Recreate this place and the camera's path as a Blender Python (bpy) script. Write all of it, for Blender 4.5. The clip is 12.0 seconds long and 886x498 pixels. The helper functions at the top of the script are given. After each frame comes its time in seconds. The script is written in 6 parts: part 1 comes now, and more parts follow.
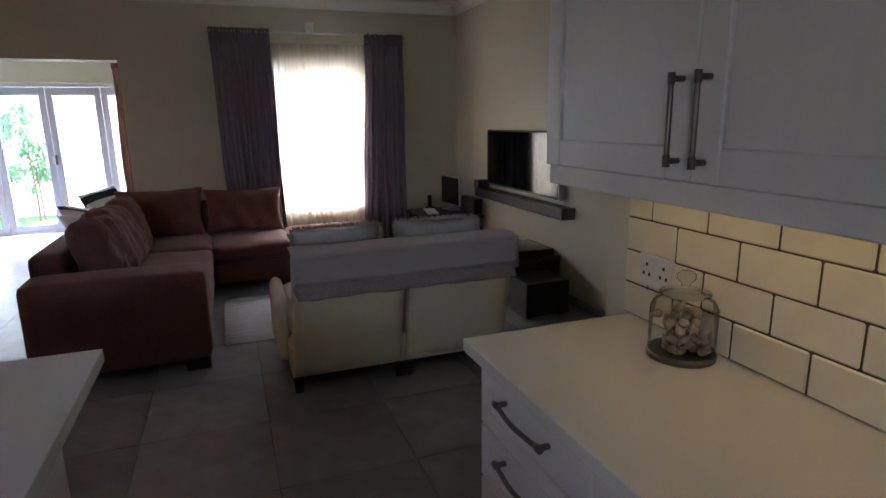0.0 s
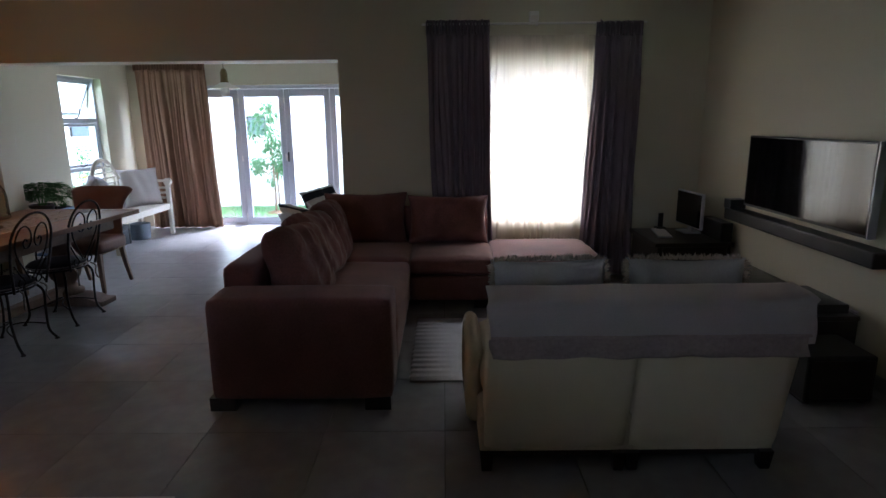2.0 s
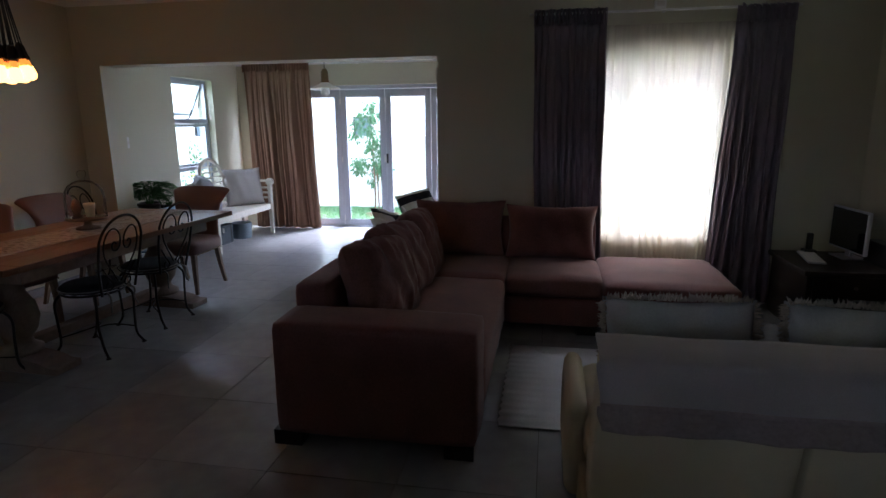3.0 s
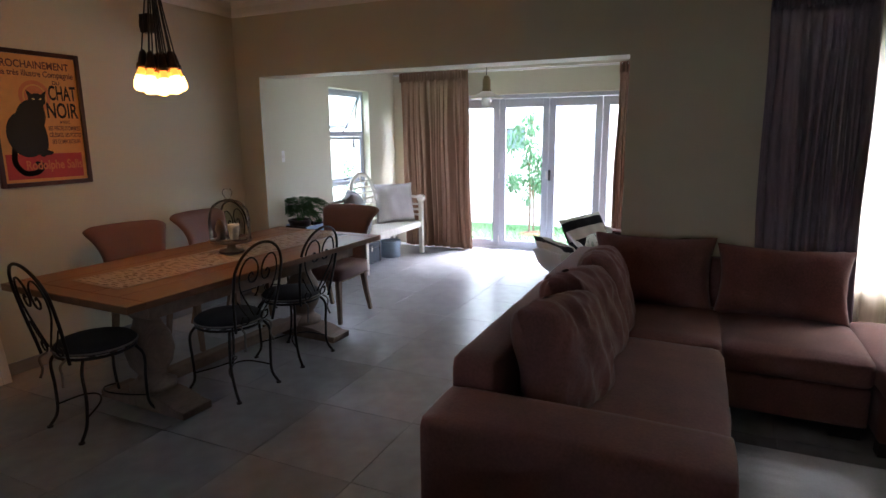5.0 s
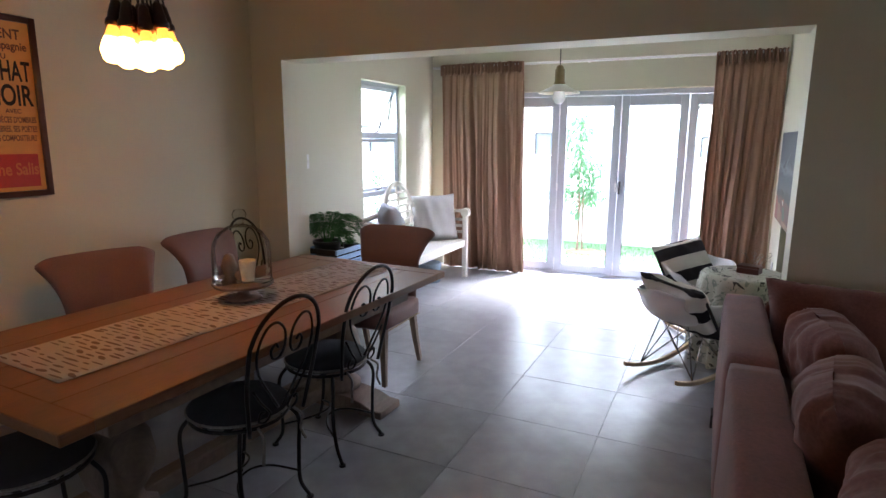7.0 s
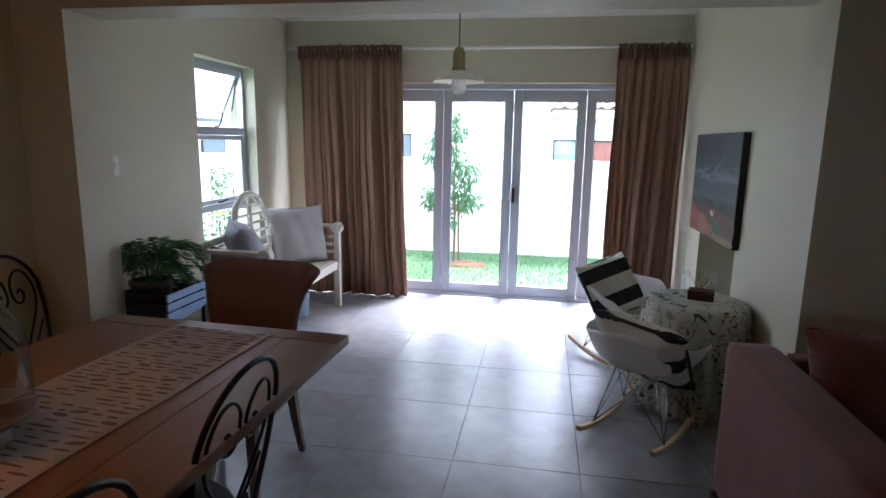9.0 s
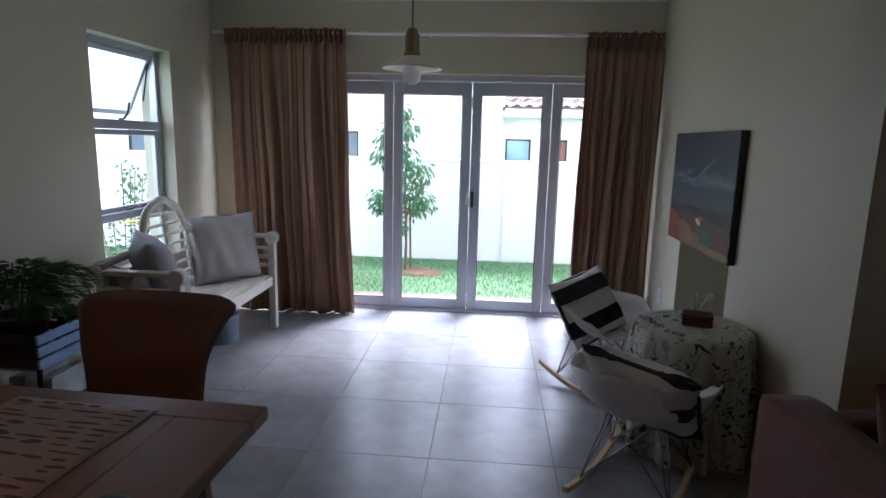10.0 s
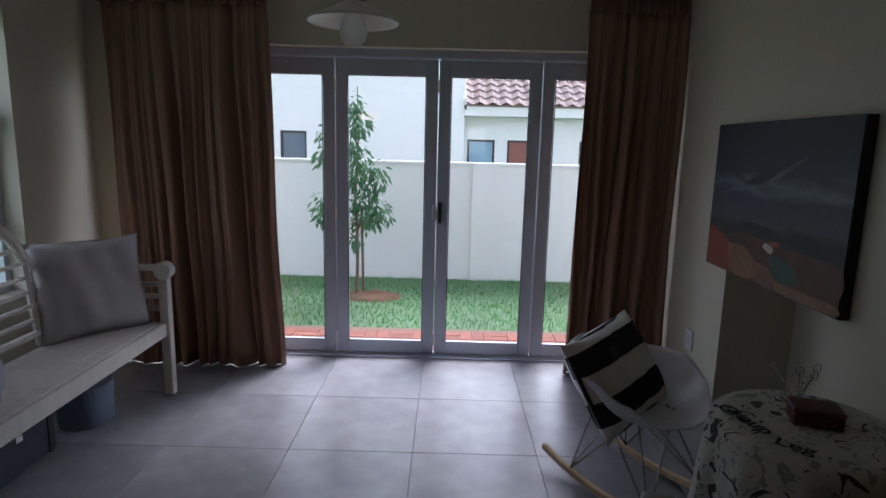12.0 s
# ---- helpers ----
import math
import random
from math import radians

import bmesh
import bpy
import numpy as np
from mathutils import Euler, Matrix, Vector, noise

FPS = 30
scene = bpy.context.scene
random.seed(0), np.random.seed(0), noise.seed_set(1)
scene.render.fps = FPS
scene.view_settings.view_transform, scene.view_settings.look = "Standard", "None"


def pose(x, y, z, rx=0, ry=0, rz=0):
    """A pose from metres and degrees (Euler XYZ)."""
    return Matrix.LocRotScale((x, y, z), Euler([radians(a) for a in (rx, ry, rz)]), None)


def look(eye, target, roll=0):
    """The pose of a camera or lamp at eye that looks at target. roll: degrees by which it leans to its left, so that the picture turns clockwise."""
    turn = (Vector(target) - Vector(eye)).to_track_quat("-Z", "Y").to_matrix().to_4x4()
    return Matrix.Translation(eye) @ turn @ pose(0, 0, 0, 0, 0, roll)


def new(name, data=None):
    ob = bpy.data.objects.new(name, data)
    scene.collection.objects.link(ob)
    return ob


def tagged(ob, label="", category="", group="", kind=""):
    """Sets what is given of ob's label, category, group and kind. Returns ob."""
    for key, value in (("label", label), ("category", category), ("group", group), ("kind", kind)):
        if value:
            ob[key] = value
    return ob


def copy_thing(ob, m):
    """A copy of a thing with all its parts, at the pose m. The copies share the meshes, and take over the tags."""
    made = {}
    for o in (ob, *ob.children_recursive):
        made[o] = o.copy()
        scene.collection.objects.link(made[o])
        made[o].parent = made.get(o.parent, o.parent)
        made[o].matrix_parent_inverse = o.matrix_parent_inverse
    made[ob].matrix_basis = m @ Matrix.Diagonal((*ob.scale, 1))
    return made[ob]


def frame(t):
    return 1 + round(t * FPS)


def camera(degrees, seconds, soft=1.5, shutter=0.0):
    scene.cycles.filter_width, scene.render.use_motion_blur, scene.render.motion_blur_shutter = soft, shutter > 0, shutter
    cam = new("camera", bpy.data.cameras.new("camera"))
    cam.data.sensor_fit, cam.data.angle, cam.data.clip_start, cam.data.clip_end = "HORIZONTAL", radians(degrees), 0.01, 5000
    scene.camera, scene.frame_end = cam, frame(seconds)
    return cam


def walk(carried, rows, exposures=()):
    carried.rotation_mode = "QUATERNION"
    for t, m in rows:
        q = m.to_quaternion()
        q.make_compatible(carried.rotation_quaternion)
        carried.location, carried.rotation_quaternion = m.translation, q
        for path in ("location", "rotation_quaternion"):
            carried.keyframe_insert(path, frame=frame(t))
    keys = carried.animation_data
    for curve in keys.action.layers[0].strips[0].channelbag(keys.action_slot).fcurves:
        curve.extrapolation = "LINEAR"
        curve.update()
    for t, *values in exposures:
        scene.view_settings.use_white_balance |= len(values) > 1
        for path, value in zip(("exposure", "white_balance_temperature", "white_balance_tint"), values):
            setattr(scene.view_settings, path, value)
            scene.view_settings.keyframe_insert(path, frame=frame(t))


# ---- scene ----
cam = camera(74.7, 12.0)
PATH = [
    (0, (0.539, 0.09, 1.506), (1.213, 1.921, 1.067), -0.9),
    (0.5, (0.576, 0.24, 1.52), (1.074, 2.127, 1.08), -0.9),
    (1, (0.62, 0.447, 1.52), (0.939, 2.373, 1.085), -0.8),
    (1.5, (0.651, 0.658, 1.505), (0.798, 2.606, 1.074), -0.8),
    (2, (0.638, 0.907, 1.527), (0.632, 2.86, 1.095), -0.6),
    (2.5, (0.648, 1.171, 1.526), (0.49, 3.118, 1.095), -0.6),
    (3, (0.642, 1.401, 1.532), (0.291, 3.323, 1.105), -0.5),
    (3.5, (0.604, 1.597, 1.544), (0.101, 3.488, 1.13), -0.6),
    (5.5, (0.023, 2.401, 1.556), (-0.839, 4.164, 1.173), -0.3),
    (6, (-0.196, 2.648, 1.555), (-1.073, 4.405, 1.175), -0.1),
    (6.5, (-0.453, 2.865, 1.557), (-1.328, 4.623, 1.18), 0.1),
    (7, (-0.714, 3.089, 1.535), (-1.549, 4.868, 1.163), 0.3),
    (9, (-1.401, 4.045, 1.512), (-1.730, 5.984, 1.150), 1.0),
    (9.5, (-1.495, 4.314, 1.479), (-1.702, 6.273, 1.129), 1.2),
    (10, (-1.521, 4.637, 1.504), (-1.677, 6.598, 1.142), 1.4),
    (10.5, (-1.568, 4.93, 1.484), (-1.684, 6.896, 1.137), 1.4),
    (11, (-1.577, 5.243, 1.475), (-1.668, 7.21, 1.122), 1.4),
    (11.5, (-1.579, 5.557, 1.464), (-1.654, 7.524, 1.111), 1.4),
    (12, (-1.632, 5.826, 1.462), (-1.643, 7.795, 1.112), 1.4),
]
EXPOSURES = [(0, 4.75, 5650, 20), (1, 4.65, 5650, 19), (1.5, 4.45, 5550, 17), (2, 4.0, 5450, 16), (2.5, 3.55, 5400, 16), (3, 3.6, 5400, 16), (3.5, 4.35, 5500, 16), (5.5, 4.45, 5750, 17), (7, 4.85, 5750, 18), (9, 3.75, 5600, 17), (10.5, 2.6, 5550, 19), (12, 1.8, 5700, 19)]
walk(cam, [(t, look(eye, target, roll)) for t, eye, target, roll in PATH], EXPOSURES)

# ---- light ----
world = bpy.data.worlds.new("sky")
scene.world = world
world.use_nodes = True
wn = world.node_tree
sky = wn.nodes.new("ShaderNodeTexSky")
sky.sky_type, sky.sun_disc, sky.sun_elevation, sky.sun_rotation = "NISHITA", False, radians(55), radians(20)
sky.air_density, sky.dust_density = 1.0, 1.5
overcast = wn.nodes.new("ShaderNodeHueSaturation")
overcast.inputs["Saturation"].default_value = 0.3
wn.links.new(sky.outputs[0], overcast.inputs["Color"])
wn.links.new(overcast.outputs[0], wn.nodes["Background"].inputs[0])
wn.nodes["Background"].inputs[1].default_value = 0.15


def lamp(name, kind, m, energy, colour, **more):
    data = bpy.data.lights.new(name, kind)
    data.energy, data.color = energy, colour
    ob = new(name, data)
    ob.matrix_world = m
    return ob


sun = lamp("sun", "SUN", look((0, 0, 0), (-0.25, -0.55, -0.8)), 1.5, (1.0, 0.97, 0.92))
sun.data.angle = radians(25)


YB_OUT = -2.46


def sky_window(name, x, y, z, w, h, rz, energy):
    ob = lamp(name, "AREA", pose(x, y, z, 90, 0, rz), energy, (0.86, 0.94, 1.0))
    ob.data.shape, ob.data.size, ob.data.size_y = "RECTANGLE", w, h
    return ob


sky_window("door_daylight", -2.04, 9.86, 1.1, 3.4, 1.95, 180, 0.25)
sky_window("living_daylight", 1.55, 6.86, 1.3, 1.0, 1.4, 180, 0.3)
# added fill at the unseen kitchen end, brightens the floor and loveseat
sky_window("kitchen_fill", -0.9, YB_OUT, 1.6, 0.55, 0.75, 0, 0.35)
sky_window("side_daylight", -4.12, 8.47, 1.45, 0.86, 1.2, -90, 0.1)


# ---- materials ----
def nodes_of(name):
    m = bpy.data.materials.new(name)
    m.use_nodes = True
    return m, m.node_tree, m.node_tree.nodes["Principled BSDF"]


def material(name, colour, rough=0.6, metal=0.0, vary=0.12, grain=60.0, blotch=3.0, bump=0.1, random=0.0, stretch=(1, 1, 1), sheen=0.0, coat=0.0, spread=0.06):
    """A surface with variation at two scales, fine relief and, for pieces, a shade of their own."""
    m, t, p = nodes_of(name)
    co = t.nodes.new("ShaderNodeTexCoord")
    mp = t.nodes.new("ShaderNodeMapping")
    mp.inputs["Scale"].default_value = stretch
    t.links.new(co.outputs["Object"], mp.inputs[0])
    fine, big = t.nodes.new("ShaderNodeTexNoise"), t.nodes.new("ShaderNodeTexNoise")
    fine.inputs["Scale"].default_value, fine.inputs["Detail"].default_value = grain, 4
    big.inputs["Scale"].default_value, big.inputs["Detail"].default_value = blotch, 5
    for n in (fine, big):
        t.links.new(mp.outputs[0], n.inputs["Vector"])
    mix = t.nodes.new("ShaderNodeMath")
    mix.operation = "ADD"
    t.links.new(fine.outputs[0], mix.inputs[0])
    t.links.new(big.outputs[0], mix.inputs[1])
    rng = t.nodes.new("ShaderNodeMapRange")
    rng.inputs["From Min"].default_value, rng.inputs["From Max"].default_value = 0.6, 1.4
    rng.inputs["To Min"].default_value, rng.inputs["To Max"].default_value = 1 - vary, 1 + vary
    t.links.new(mix.outputs[0], rng.inputs["Value"])
    value = rng.outputs[0]
    if random:
        info = t.nodes.new("ShaderNodeObjectInfo")
        r2 = t.nodes.new("ShaderNodeMapRange")
        r2.inputs["To Min"].default_value, r2.inputs["To Max"].default_value = 1 - random, 1 + random
        t.links.new(info.outputs["Random"], r2.inputs["Value"])
        mul = t.nodes.new("ShaderNodeMath")
        mul.operation = "MULTIPLY"
        t.links.new(value, mul.inputs[0])
        t.links.new(r2.outputs[0], mul.inputs[1])
        value = mul.outputs[0]
    hsv = t.nodes.new("ShaderNodeHueSaturation")
    hsv.inputs["Color"].default_value = (*colour, 1)
    t.links.new(value, hsv.inputs["Value"])
    t.links.new(hsv.outputs[0], p.inputs["Base Color"])
    rr = t.nodes.new("ShaderNodeMapRange")
    rr.inputs["To Min"].default_value, rr.inputs["To Max"].default_value = max(rough - spread, 0.02), min(rough + spread, 1)
    t.links.new(big.outputs[0], rr.inputs["Value"])
    t.links.new(rr.outputs[0], p.inputs["Roughness"])
    p.inputs["Metallic"].default_value = metal
    if sheen:
        p.inputs["Sheen Weight"].default_value = sheen
    if coat:
        p.inputs["Coat Weight"].default_value = coat
    if bump:
        b = t.nodes.new("ShaderNodeBump")
        b.inputs["Strength"].default_value, b.inputs["Distance"].default_value = bump, 0.004
        t.links.new(fine.outputs[0], b.inputs["Height"])
        t.links.new(b.outputs[0], p.inputs["Normal"])
    return m


def plain(name, colour, rough=0.5, metal=0.0):
    return material(name, colour, rough, metal, vary=0.05, bump=0.0)


def pane_glass(name):
    """Thin window glass: clear, with a weak reflection."""
    m, t, p = nodes_of(name)
    out = t.nodes["Material Output"]
    clear, gloss, mix = t.nodes.new("ShaderNodeBsdfTransparent"), t.nodes.new("ShaderNodeBsdfGlossy"), t.nodes.new("ShaderNodeMixShader")
    gloss.inputs["Roughness"].default_value = 0.02
    mix.inputs[0].default_value = 0.035
    t.links.new(clear.outputs[0], mix.inputs[1])
    t.links.new(gloss.outputs[0], mix.inputs[2])
    t.links.new(mix.outputs[0], out.inputs[0])
    return m


def thin_glass(name):
    """Blown glass one wall thick: clear, glossier towards its edges."""
    m, t, p = nodes_of(name)
    out = t.nodes["Material Output"]
    clear, gloss, mix, lw = t.nodes.new("ShaderNodeBsdfTransparent"), t.nodes.new("ShaderNodeBsdfGlossy"), t.nodes.new("ShaderNodeMixShader"), t.nodes.new("ShaderNodeLayerWeight")
    clear.inputs[0].default_value = (0.94, 0.95, 0.94, 1)
    gloss.inputs["Roughness"].default_value = 0.03
    lw.inputs[0].default_value = 0.12
    weak = t.nodes.new("ShaderNodeMath")
    weak.operation = "MULTIPLY"
    weak.inputs[1].default_value = 0.8
    t.links.new(lw.outputs["Fresnel"], weak.inputs[0])
    t.links.new(weak.outputs[0], mix.inputs[0])
    t.links.new(clear.outputs[0], mix.inputs[1])
    t.links.new(gloss.outputs[0], mix.inputs[2])
    t.links.new(mix.outputs[0], out.inputs[0])
    return m


def cloth(name, colour, through_light=0.3, clear=0.0, vary=0.15, stretch=(1, 1, 1)):
    """Thin cloth that lets some light through; clear: the open share of the weave."""
    m = material(name, colour, 0.85, 0, vary, 220, 4, 0.15, stretch=stretch, sheen=0.1)
    t = m.node_tree
    p, out = t.nodes["Principled BSDF"], t.nodes["Material Output"]
    tr, mix = t.nodes.new("ShaderNodeBsdfTranslucent"), t.nodes.new("ShaderNodeMixShader")
    t.links.new(t.nodes["Hue/Saturation/Value"].outputs[0], tr.inputs[0])
    mix.inputs[0].default_value = through_light
    t.links.new(p.outputs[0], mix.inputs[1])
    t.links.new(tr.outputs[0], mix.inputs[2])
    last = mix
    if clear:
        op, last = t.nodes.new("ShaderNodeBsdfTransparent"), t.nodes.new("ShaderNodeMixShader")
        last.inputs[0].default_value = clear
        t.links.new(mix.outputs[0], last.inputs[1])
        t.links.new(op.outputs[0], last.inputs[2])
    t.links.new(last.outputs[0], out.inputs[0])
    return m


def glow(name, colour, strength):
    m, t, p = nodes_of(name)
    p.inputs["Base Color"].default_value = (*colour, 1)
    p.inputs["Emission Color"].default_value = (*colour, 1)
    p.inputs["Emission Strength"].default_value = strength
    return m


WALL = material("wall_paint", (0.54, 0.515, 0.40), 0.55, vary=0.04, grain=140, blotch=0.8, bump=0.12)
CEIL = material("ceiling_paint", (0.78, 0.77, 0.74), 0.8, vary=0.03, bump=0.05)
TILE = material("grey_porcelain", (0.245, 0.245, 0.255), 0.30, vary=0.26, grain=8, blotch=1.7, bump=0.03, random=0.06, spread=0.07)
GROUT = material("grout", (0.10, 0.10, 0.10), 0.9)
WHITE_GLOSS = material("white_lacquer", (0.64, 0.605, 0.59), 0.35, vary=0.03, bump=0.02)
WORKTOP = material("white_quartz", (0.72, 0.70, 0.70), 0.22, vary=0.03, grain=300, bump=0.0)
SPLASH = material("cream_glazed_tile", (0.72, 0.66, 0.50), 0.10, vary=0.05, grain=12, bump=0.04, random=0.04)
SPLASH_GROUT = material("dark_grout", (0.10, 0.065, 0.04), 0.9)
SUEDE = material("brown_microsuede", (0.165, 0.066, 0.054), 0.9, vary=0.30, grain=90, blotch=5, bump=0.25, sheen=0.15)
CREAM = material("cream_canvas", (0.62, 0.545, 0.39), 0.9, vary=0.06, grain=260, bump=0.2)
THROW = material("grey_throw", (0.42, 0.38, 0.38), 0.95, vary=0.1, grain=200, bump=0.3, sheen=0.2)
DARKWOOD = material("dark_wood", (0.022, 0.016, 0.014), 0.35, vary=0.25, grain=30, bump=0.05, stretch=(1, 6, 1))
BLACK = material("black_plastic", (0.012, 0.012, 0.013), 0.35, vary=0.1, bump=0.02)
SCREEN = material("dark_screen", (0.006, 0.006, 0.007), 0.06, vary=0.05, bump=0.0, spread=0.02)
ALU = material("grey_aluminium", (0.50, 0.53, 0.60), 0.35, 0.35, vary=0.03, bump=0.02)
IRON = material("black_iron", (0.018, 0.015, 0.013), 0.45, 0.5, vary=0.3, grain=120, bump=0.2)
BRONZE = material("brushed_pewter", (0.14, 0.12, 0.11), 0.3, 0.9, vary=0.1, bump=0.05)
CHROME = material("chrome_wire", (0.5, 0.5, 0.5), 0.2, 1.0, vary=0.05, bump=0.0)
OAK = material("honey_oak", (0.18, 0.085, 0.037), 0.42, vary=0.25, grain=26, blotch=3, bump=0.08, stretch=(7, 0.8, 7))
GREYOAK = material("weathered_oak", (0.18, 0.125, 0.09), 0.6, vary=0.3, grain=30, blotch=4, bump=0.15, stretch=(5, 1, 1))
LEATHER = material("tan_linen", (0.165, 0.080, 0.060), 0.7, vary=0.2, grain=160, bump=0.2, sheen=0.1)
PALEWOOD = material("pale_maple", (0.62, 0.44, 0.25), 0.45, vary=0.15, grain=20, bump=0.05, stretch=(1, 8, 1))
SHELL = material("white_plastic_shell", (0.72, 0.71, 0.71), 0.35, vary=0.02, bump=0.01)
BENCH = material("whitewashed_teak", (0.66, 0.62, 0.54), 0.6, vary=0.14, grain=40, bump=0.12, stretch=(1, 6, 1))
TAUPE = cloth("taupe_dupion", (0.285, 0.168, 0.108), 0.14, vary=0.2, stretch=(14, 14, 0.6))
PLUM = cloth("plum_grey_drape", (0.23, 0.195, 0.24), 0.06, vary=0.2, stretch=(14, 14, 0.6))
SHEER = cloth("cream_voile", (0.76, 0.70, 0.59), 0.42, 0.30, 0.10, stretch=(16, 16, 0.5))
GLASS, PANE = thin_glass("clear_glass"), pane_glass("window_glass")
LAWN = material("lawn", (0.09, 0.165, 0.075), 0.9, vary=0.22, grain=40, blotch=1.5, bump=0.3)
RENDER_W = material("white_render", (0.72, 0.72, 0.69), 0.85, vary=0.04, grain=40, blotch=0.5, bump=0.2)
STRIP = glow("strip_diffuser", (1.0, 0.68, 0.21), 0.23)
PAVER = material("red_paver", (0.24, 0.085, 0.055), 0.85, vary=0.2, grain=50, bump=0.3, random=0.2)

# ---- builders ----
def box(bm, x0, x1, y0, y1, z0, z1):
    v = [bm.verts.new((x, y, z)) for x in (x0, x1) for y in (y0, y1) for z in (z0, z1)]
    for f in ((0, 1, 3, 2), (4, 6, 7, 5), (0, 4, 5, 1), (2, 3, 7, 6), (0, 2, 6, 4), (1, 5, 7, 3)):
        bm.faces.new([v[i] for i in f])
    return bm


def boxes(*list_of):
    bm = bmesh.new()
    for b in list_of:
        box(bm, *b)
    return bm


def bevelled(bm, r=0.004, seg=2):
    bmesh.ops.bevel(bm, geom=bm.edges[:], offset=r, segments=seg, affect="EDGES", profile=0.5, clamp_overlap=True)
    return bm


def soft(x0, x1, y0, y1, z0, z1, r, cuts=8, puff=0.0, wrinkle=0.0, seed=0):
    """A rounded, upholstered block: round edges, faces that bulge, slight creases."""
    bm = bmesh.new()
    bmesh.ops.create_cube(bm, size=2)
    bmesh.ops.subdivide_edges(bm, edges=bm.edges[:], cuts=cuts, use_grid_fill=True)
    c, h = Vector(((x0 + x1) / 2, (y0 + y1) / 2, (z0 + z1) / 2)), Vector(((x1 - x0) / 2, (y1 - y0) / 2, (z1 - z0) / 2))
    r = min(r, *h)
    for v in bm.verts:
        u = v.co.copy()
        for i in range(3):
            a = abs(u[i])
            u[i] = math.copysign(a ** 0.8 if a < 1 else 1, u[i])
        p = Vector([u[i] * h[i] for i in range(3)])
        q = Vector([max(-(h[i] - r), min(h[i] - r, p[i])) for i in range(3)])
        d = p - q
        if d.length > 1e-6:
            p = q + d.normalized() * r
        if puff:
            for i in range(3):
                j, k = (i + 1) % 3, (i + 2) % 3
                p[i] += puff * u[i] * (1 - u[j] ** 2) * (1 - u[k] ** 2)
        if wrinkle:
            s = Vector((seed * 3.1, seed * 1.7, seed))
            p += wrinkle * noise.noise_vector((p + c) * 5 + s) + 0.4 * wrinkle * noise.noise_vector((p + c) * 14 + s)
        v.co = p + c
    return bm


def lathe(profile, seg=24, bm=None, x=0.0, y=0.0):
    bm = bm or bmesh.new()
    rings = []
    for r, z in profile:
        rings.append([bm.verts.new((x + r * math.cos(2 * math.pi * k / seg), y + r * math.sin(2 * math.pi * k / seg), z)) for k in range(seg)])
    for a, b in zip(rings, rings[1:]):
        for k in range(seg):
            bm.faces.new((a[k], a[(k + 1) % seg], b[(k + 1) % seg], b[k]))
    for ring, flip in ((rings[0], True), (rings[-1], False)):
        if (ring[0].co - ring[seg // 2].co).length > 1e-5:
            bm.faces.new(ring[::-1] if flip else ring)
    return bm


def tube(points, r=0.008, seg=8, bm=None, closed=False):
    """A round bar along points."""
    bm = bm or bmesh.new()
    pts = [Vector(p) for p in points]
    n = len(pts)
    rings, side = [], None
    for i, p in enumerate(pts):
        a = pts[(i - 1) % n] if closed or i else p
        b = pts[(i + 1) % n] if closed or i < n - 1 else p
        d = (b - a).normalized()
        if side is None:
            side = d.orthogonal().normalized()
        side = (side - d * side.dot(d)).normalized()
        up = d.cross(side)
        rad = r(i / max(n - 1, 1)) if callable(r) else r
        rings.append([bm.verts.new(p + rad * (math.cos(2 * math.pi * k / seg) * side + math.sin(2 * math.pi * k / seg) * up)) for k in range(seg)])
    for a, b in zip(rings, rings[1:] + (rings[:1] if closed else [])):
        for k in range(seg):
            bm.faces.new((a[k], a[(k + 1) % seg], b[(k + 1) % seg], b[k]))
    if not closed:
        bm.faces.new(rings[0][::-1])
        bm.faces.new(rings[-1])
    return bm


def smooth_line(points, steps=8):
    """A rounded line through points (Catmull-Rom)."""
    p = [Vector(q) for q in points]
    p = [2 * p[0] - p[1]] + p + [2 * p[-1] - p[-2]]
    out = []
    for a, b, c, d in zip(p, p[1:], p[2:], p[3:]):
        for k in range(steps):
            t = k / steps
            out.append(0.5 * (2 * b + (c - a) * t + (2 * a - 5 * b + 4 * c - d) * t * t + (3 * b - a - 3 * c + d) * t ** 3))
    return out + [p[-2]]


def sheet(nu, nv, at, bm=None):
    """A surface from at(u, v), u and v from 0 to 1."""
    bm = bm or bmesh.new()
    g = [[bm.verts.new(at(i / nu, j / nv)) for j in range(nv + 1)] for i in range(nu + 1)]
    for i in range(nu):
        for j in range(nv):
            bm.faces.new((g[i][j], g[i + 1][j], g[i + 1][j + 1], g[i][j + 1]))
    return bm


def mesh_of(bm, mat, rounded=False):
    bmesh.ops.recalc_face_normals(bm, faces=bm.faces[:])
    me = bpy.data.meshes.new("mesh")
    bm.to_mesh(me)
    bm.free()
    me.materials.append(mat)
    if rounded:
        me.polygons.foreach_set("use_smooth", [True] * len(me.polygons))
    return me


def part(name, bm, mat, parent=None, label="", rounded=False, thick=0.0):
    ob = new(name, mesh_of(bm, mat, rounded))
    ob.parent = parent
    if label:
        ob["label"] = label
    if thick:
        mod = ob.modifiers.new("thickness", "SOLIDIFY")
        mod.thickness, mod.offset = thick, 0
    return ob


def thing(name, m, label, category, group=""):
    ob = new(name)
    ob.empty_display_size = 0.1
    ob.matrix_world = m
    return tagged(ob, label, category, group)


def structure(name, bm, mat, label, category=""):
    return tagged(part(name, bm, mat), label, category or name.split("_")[0], kind="structure")


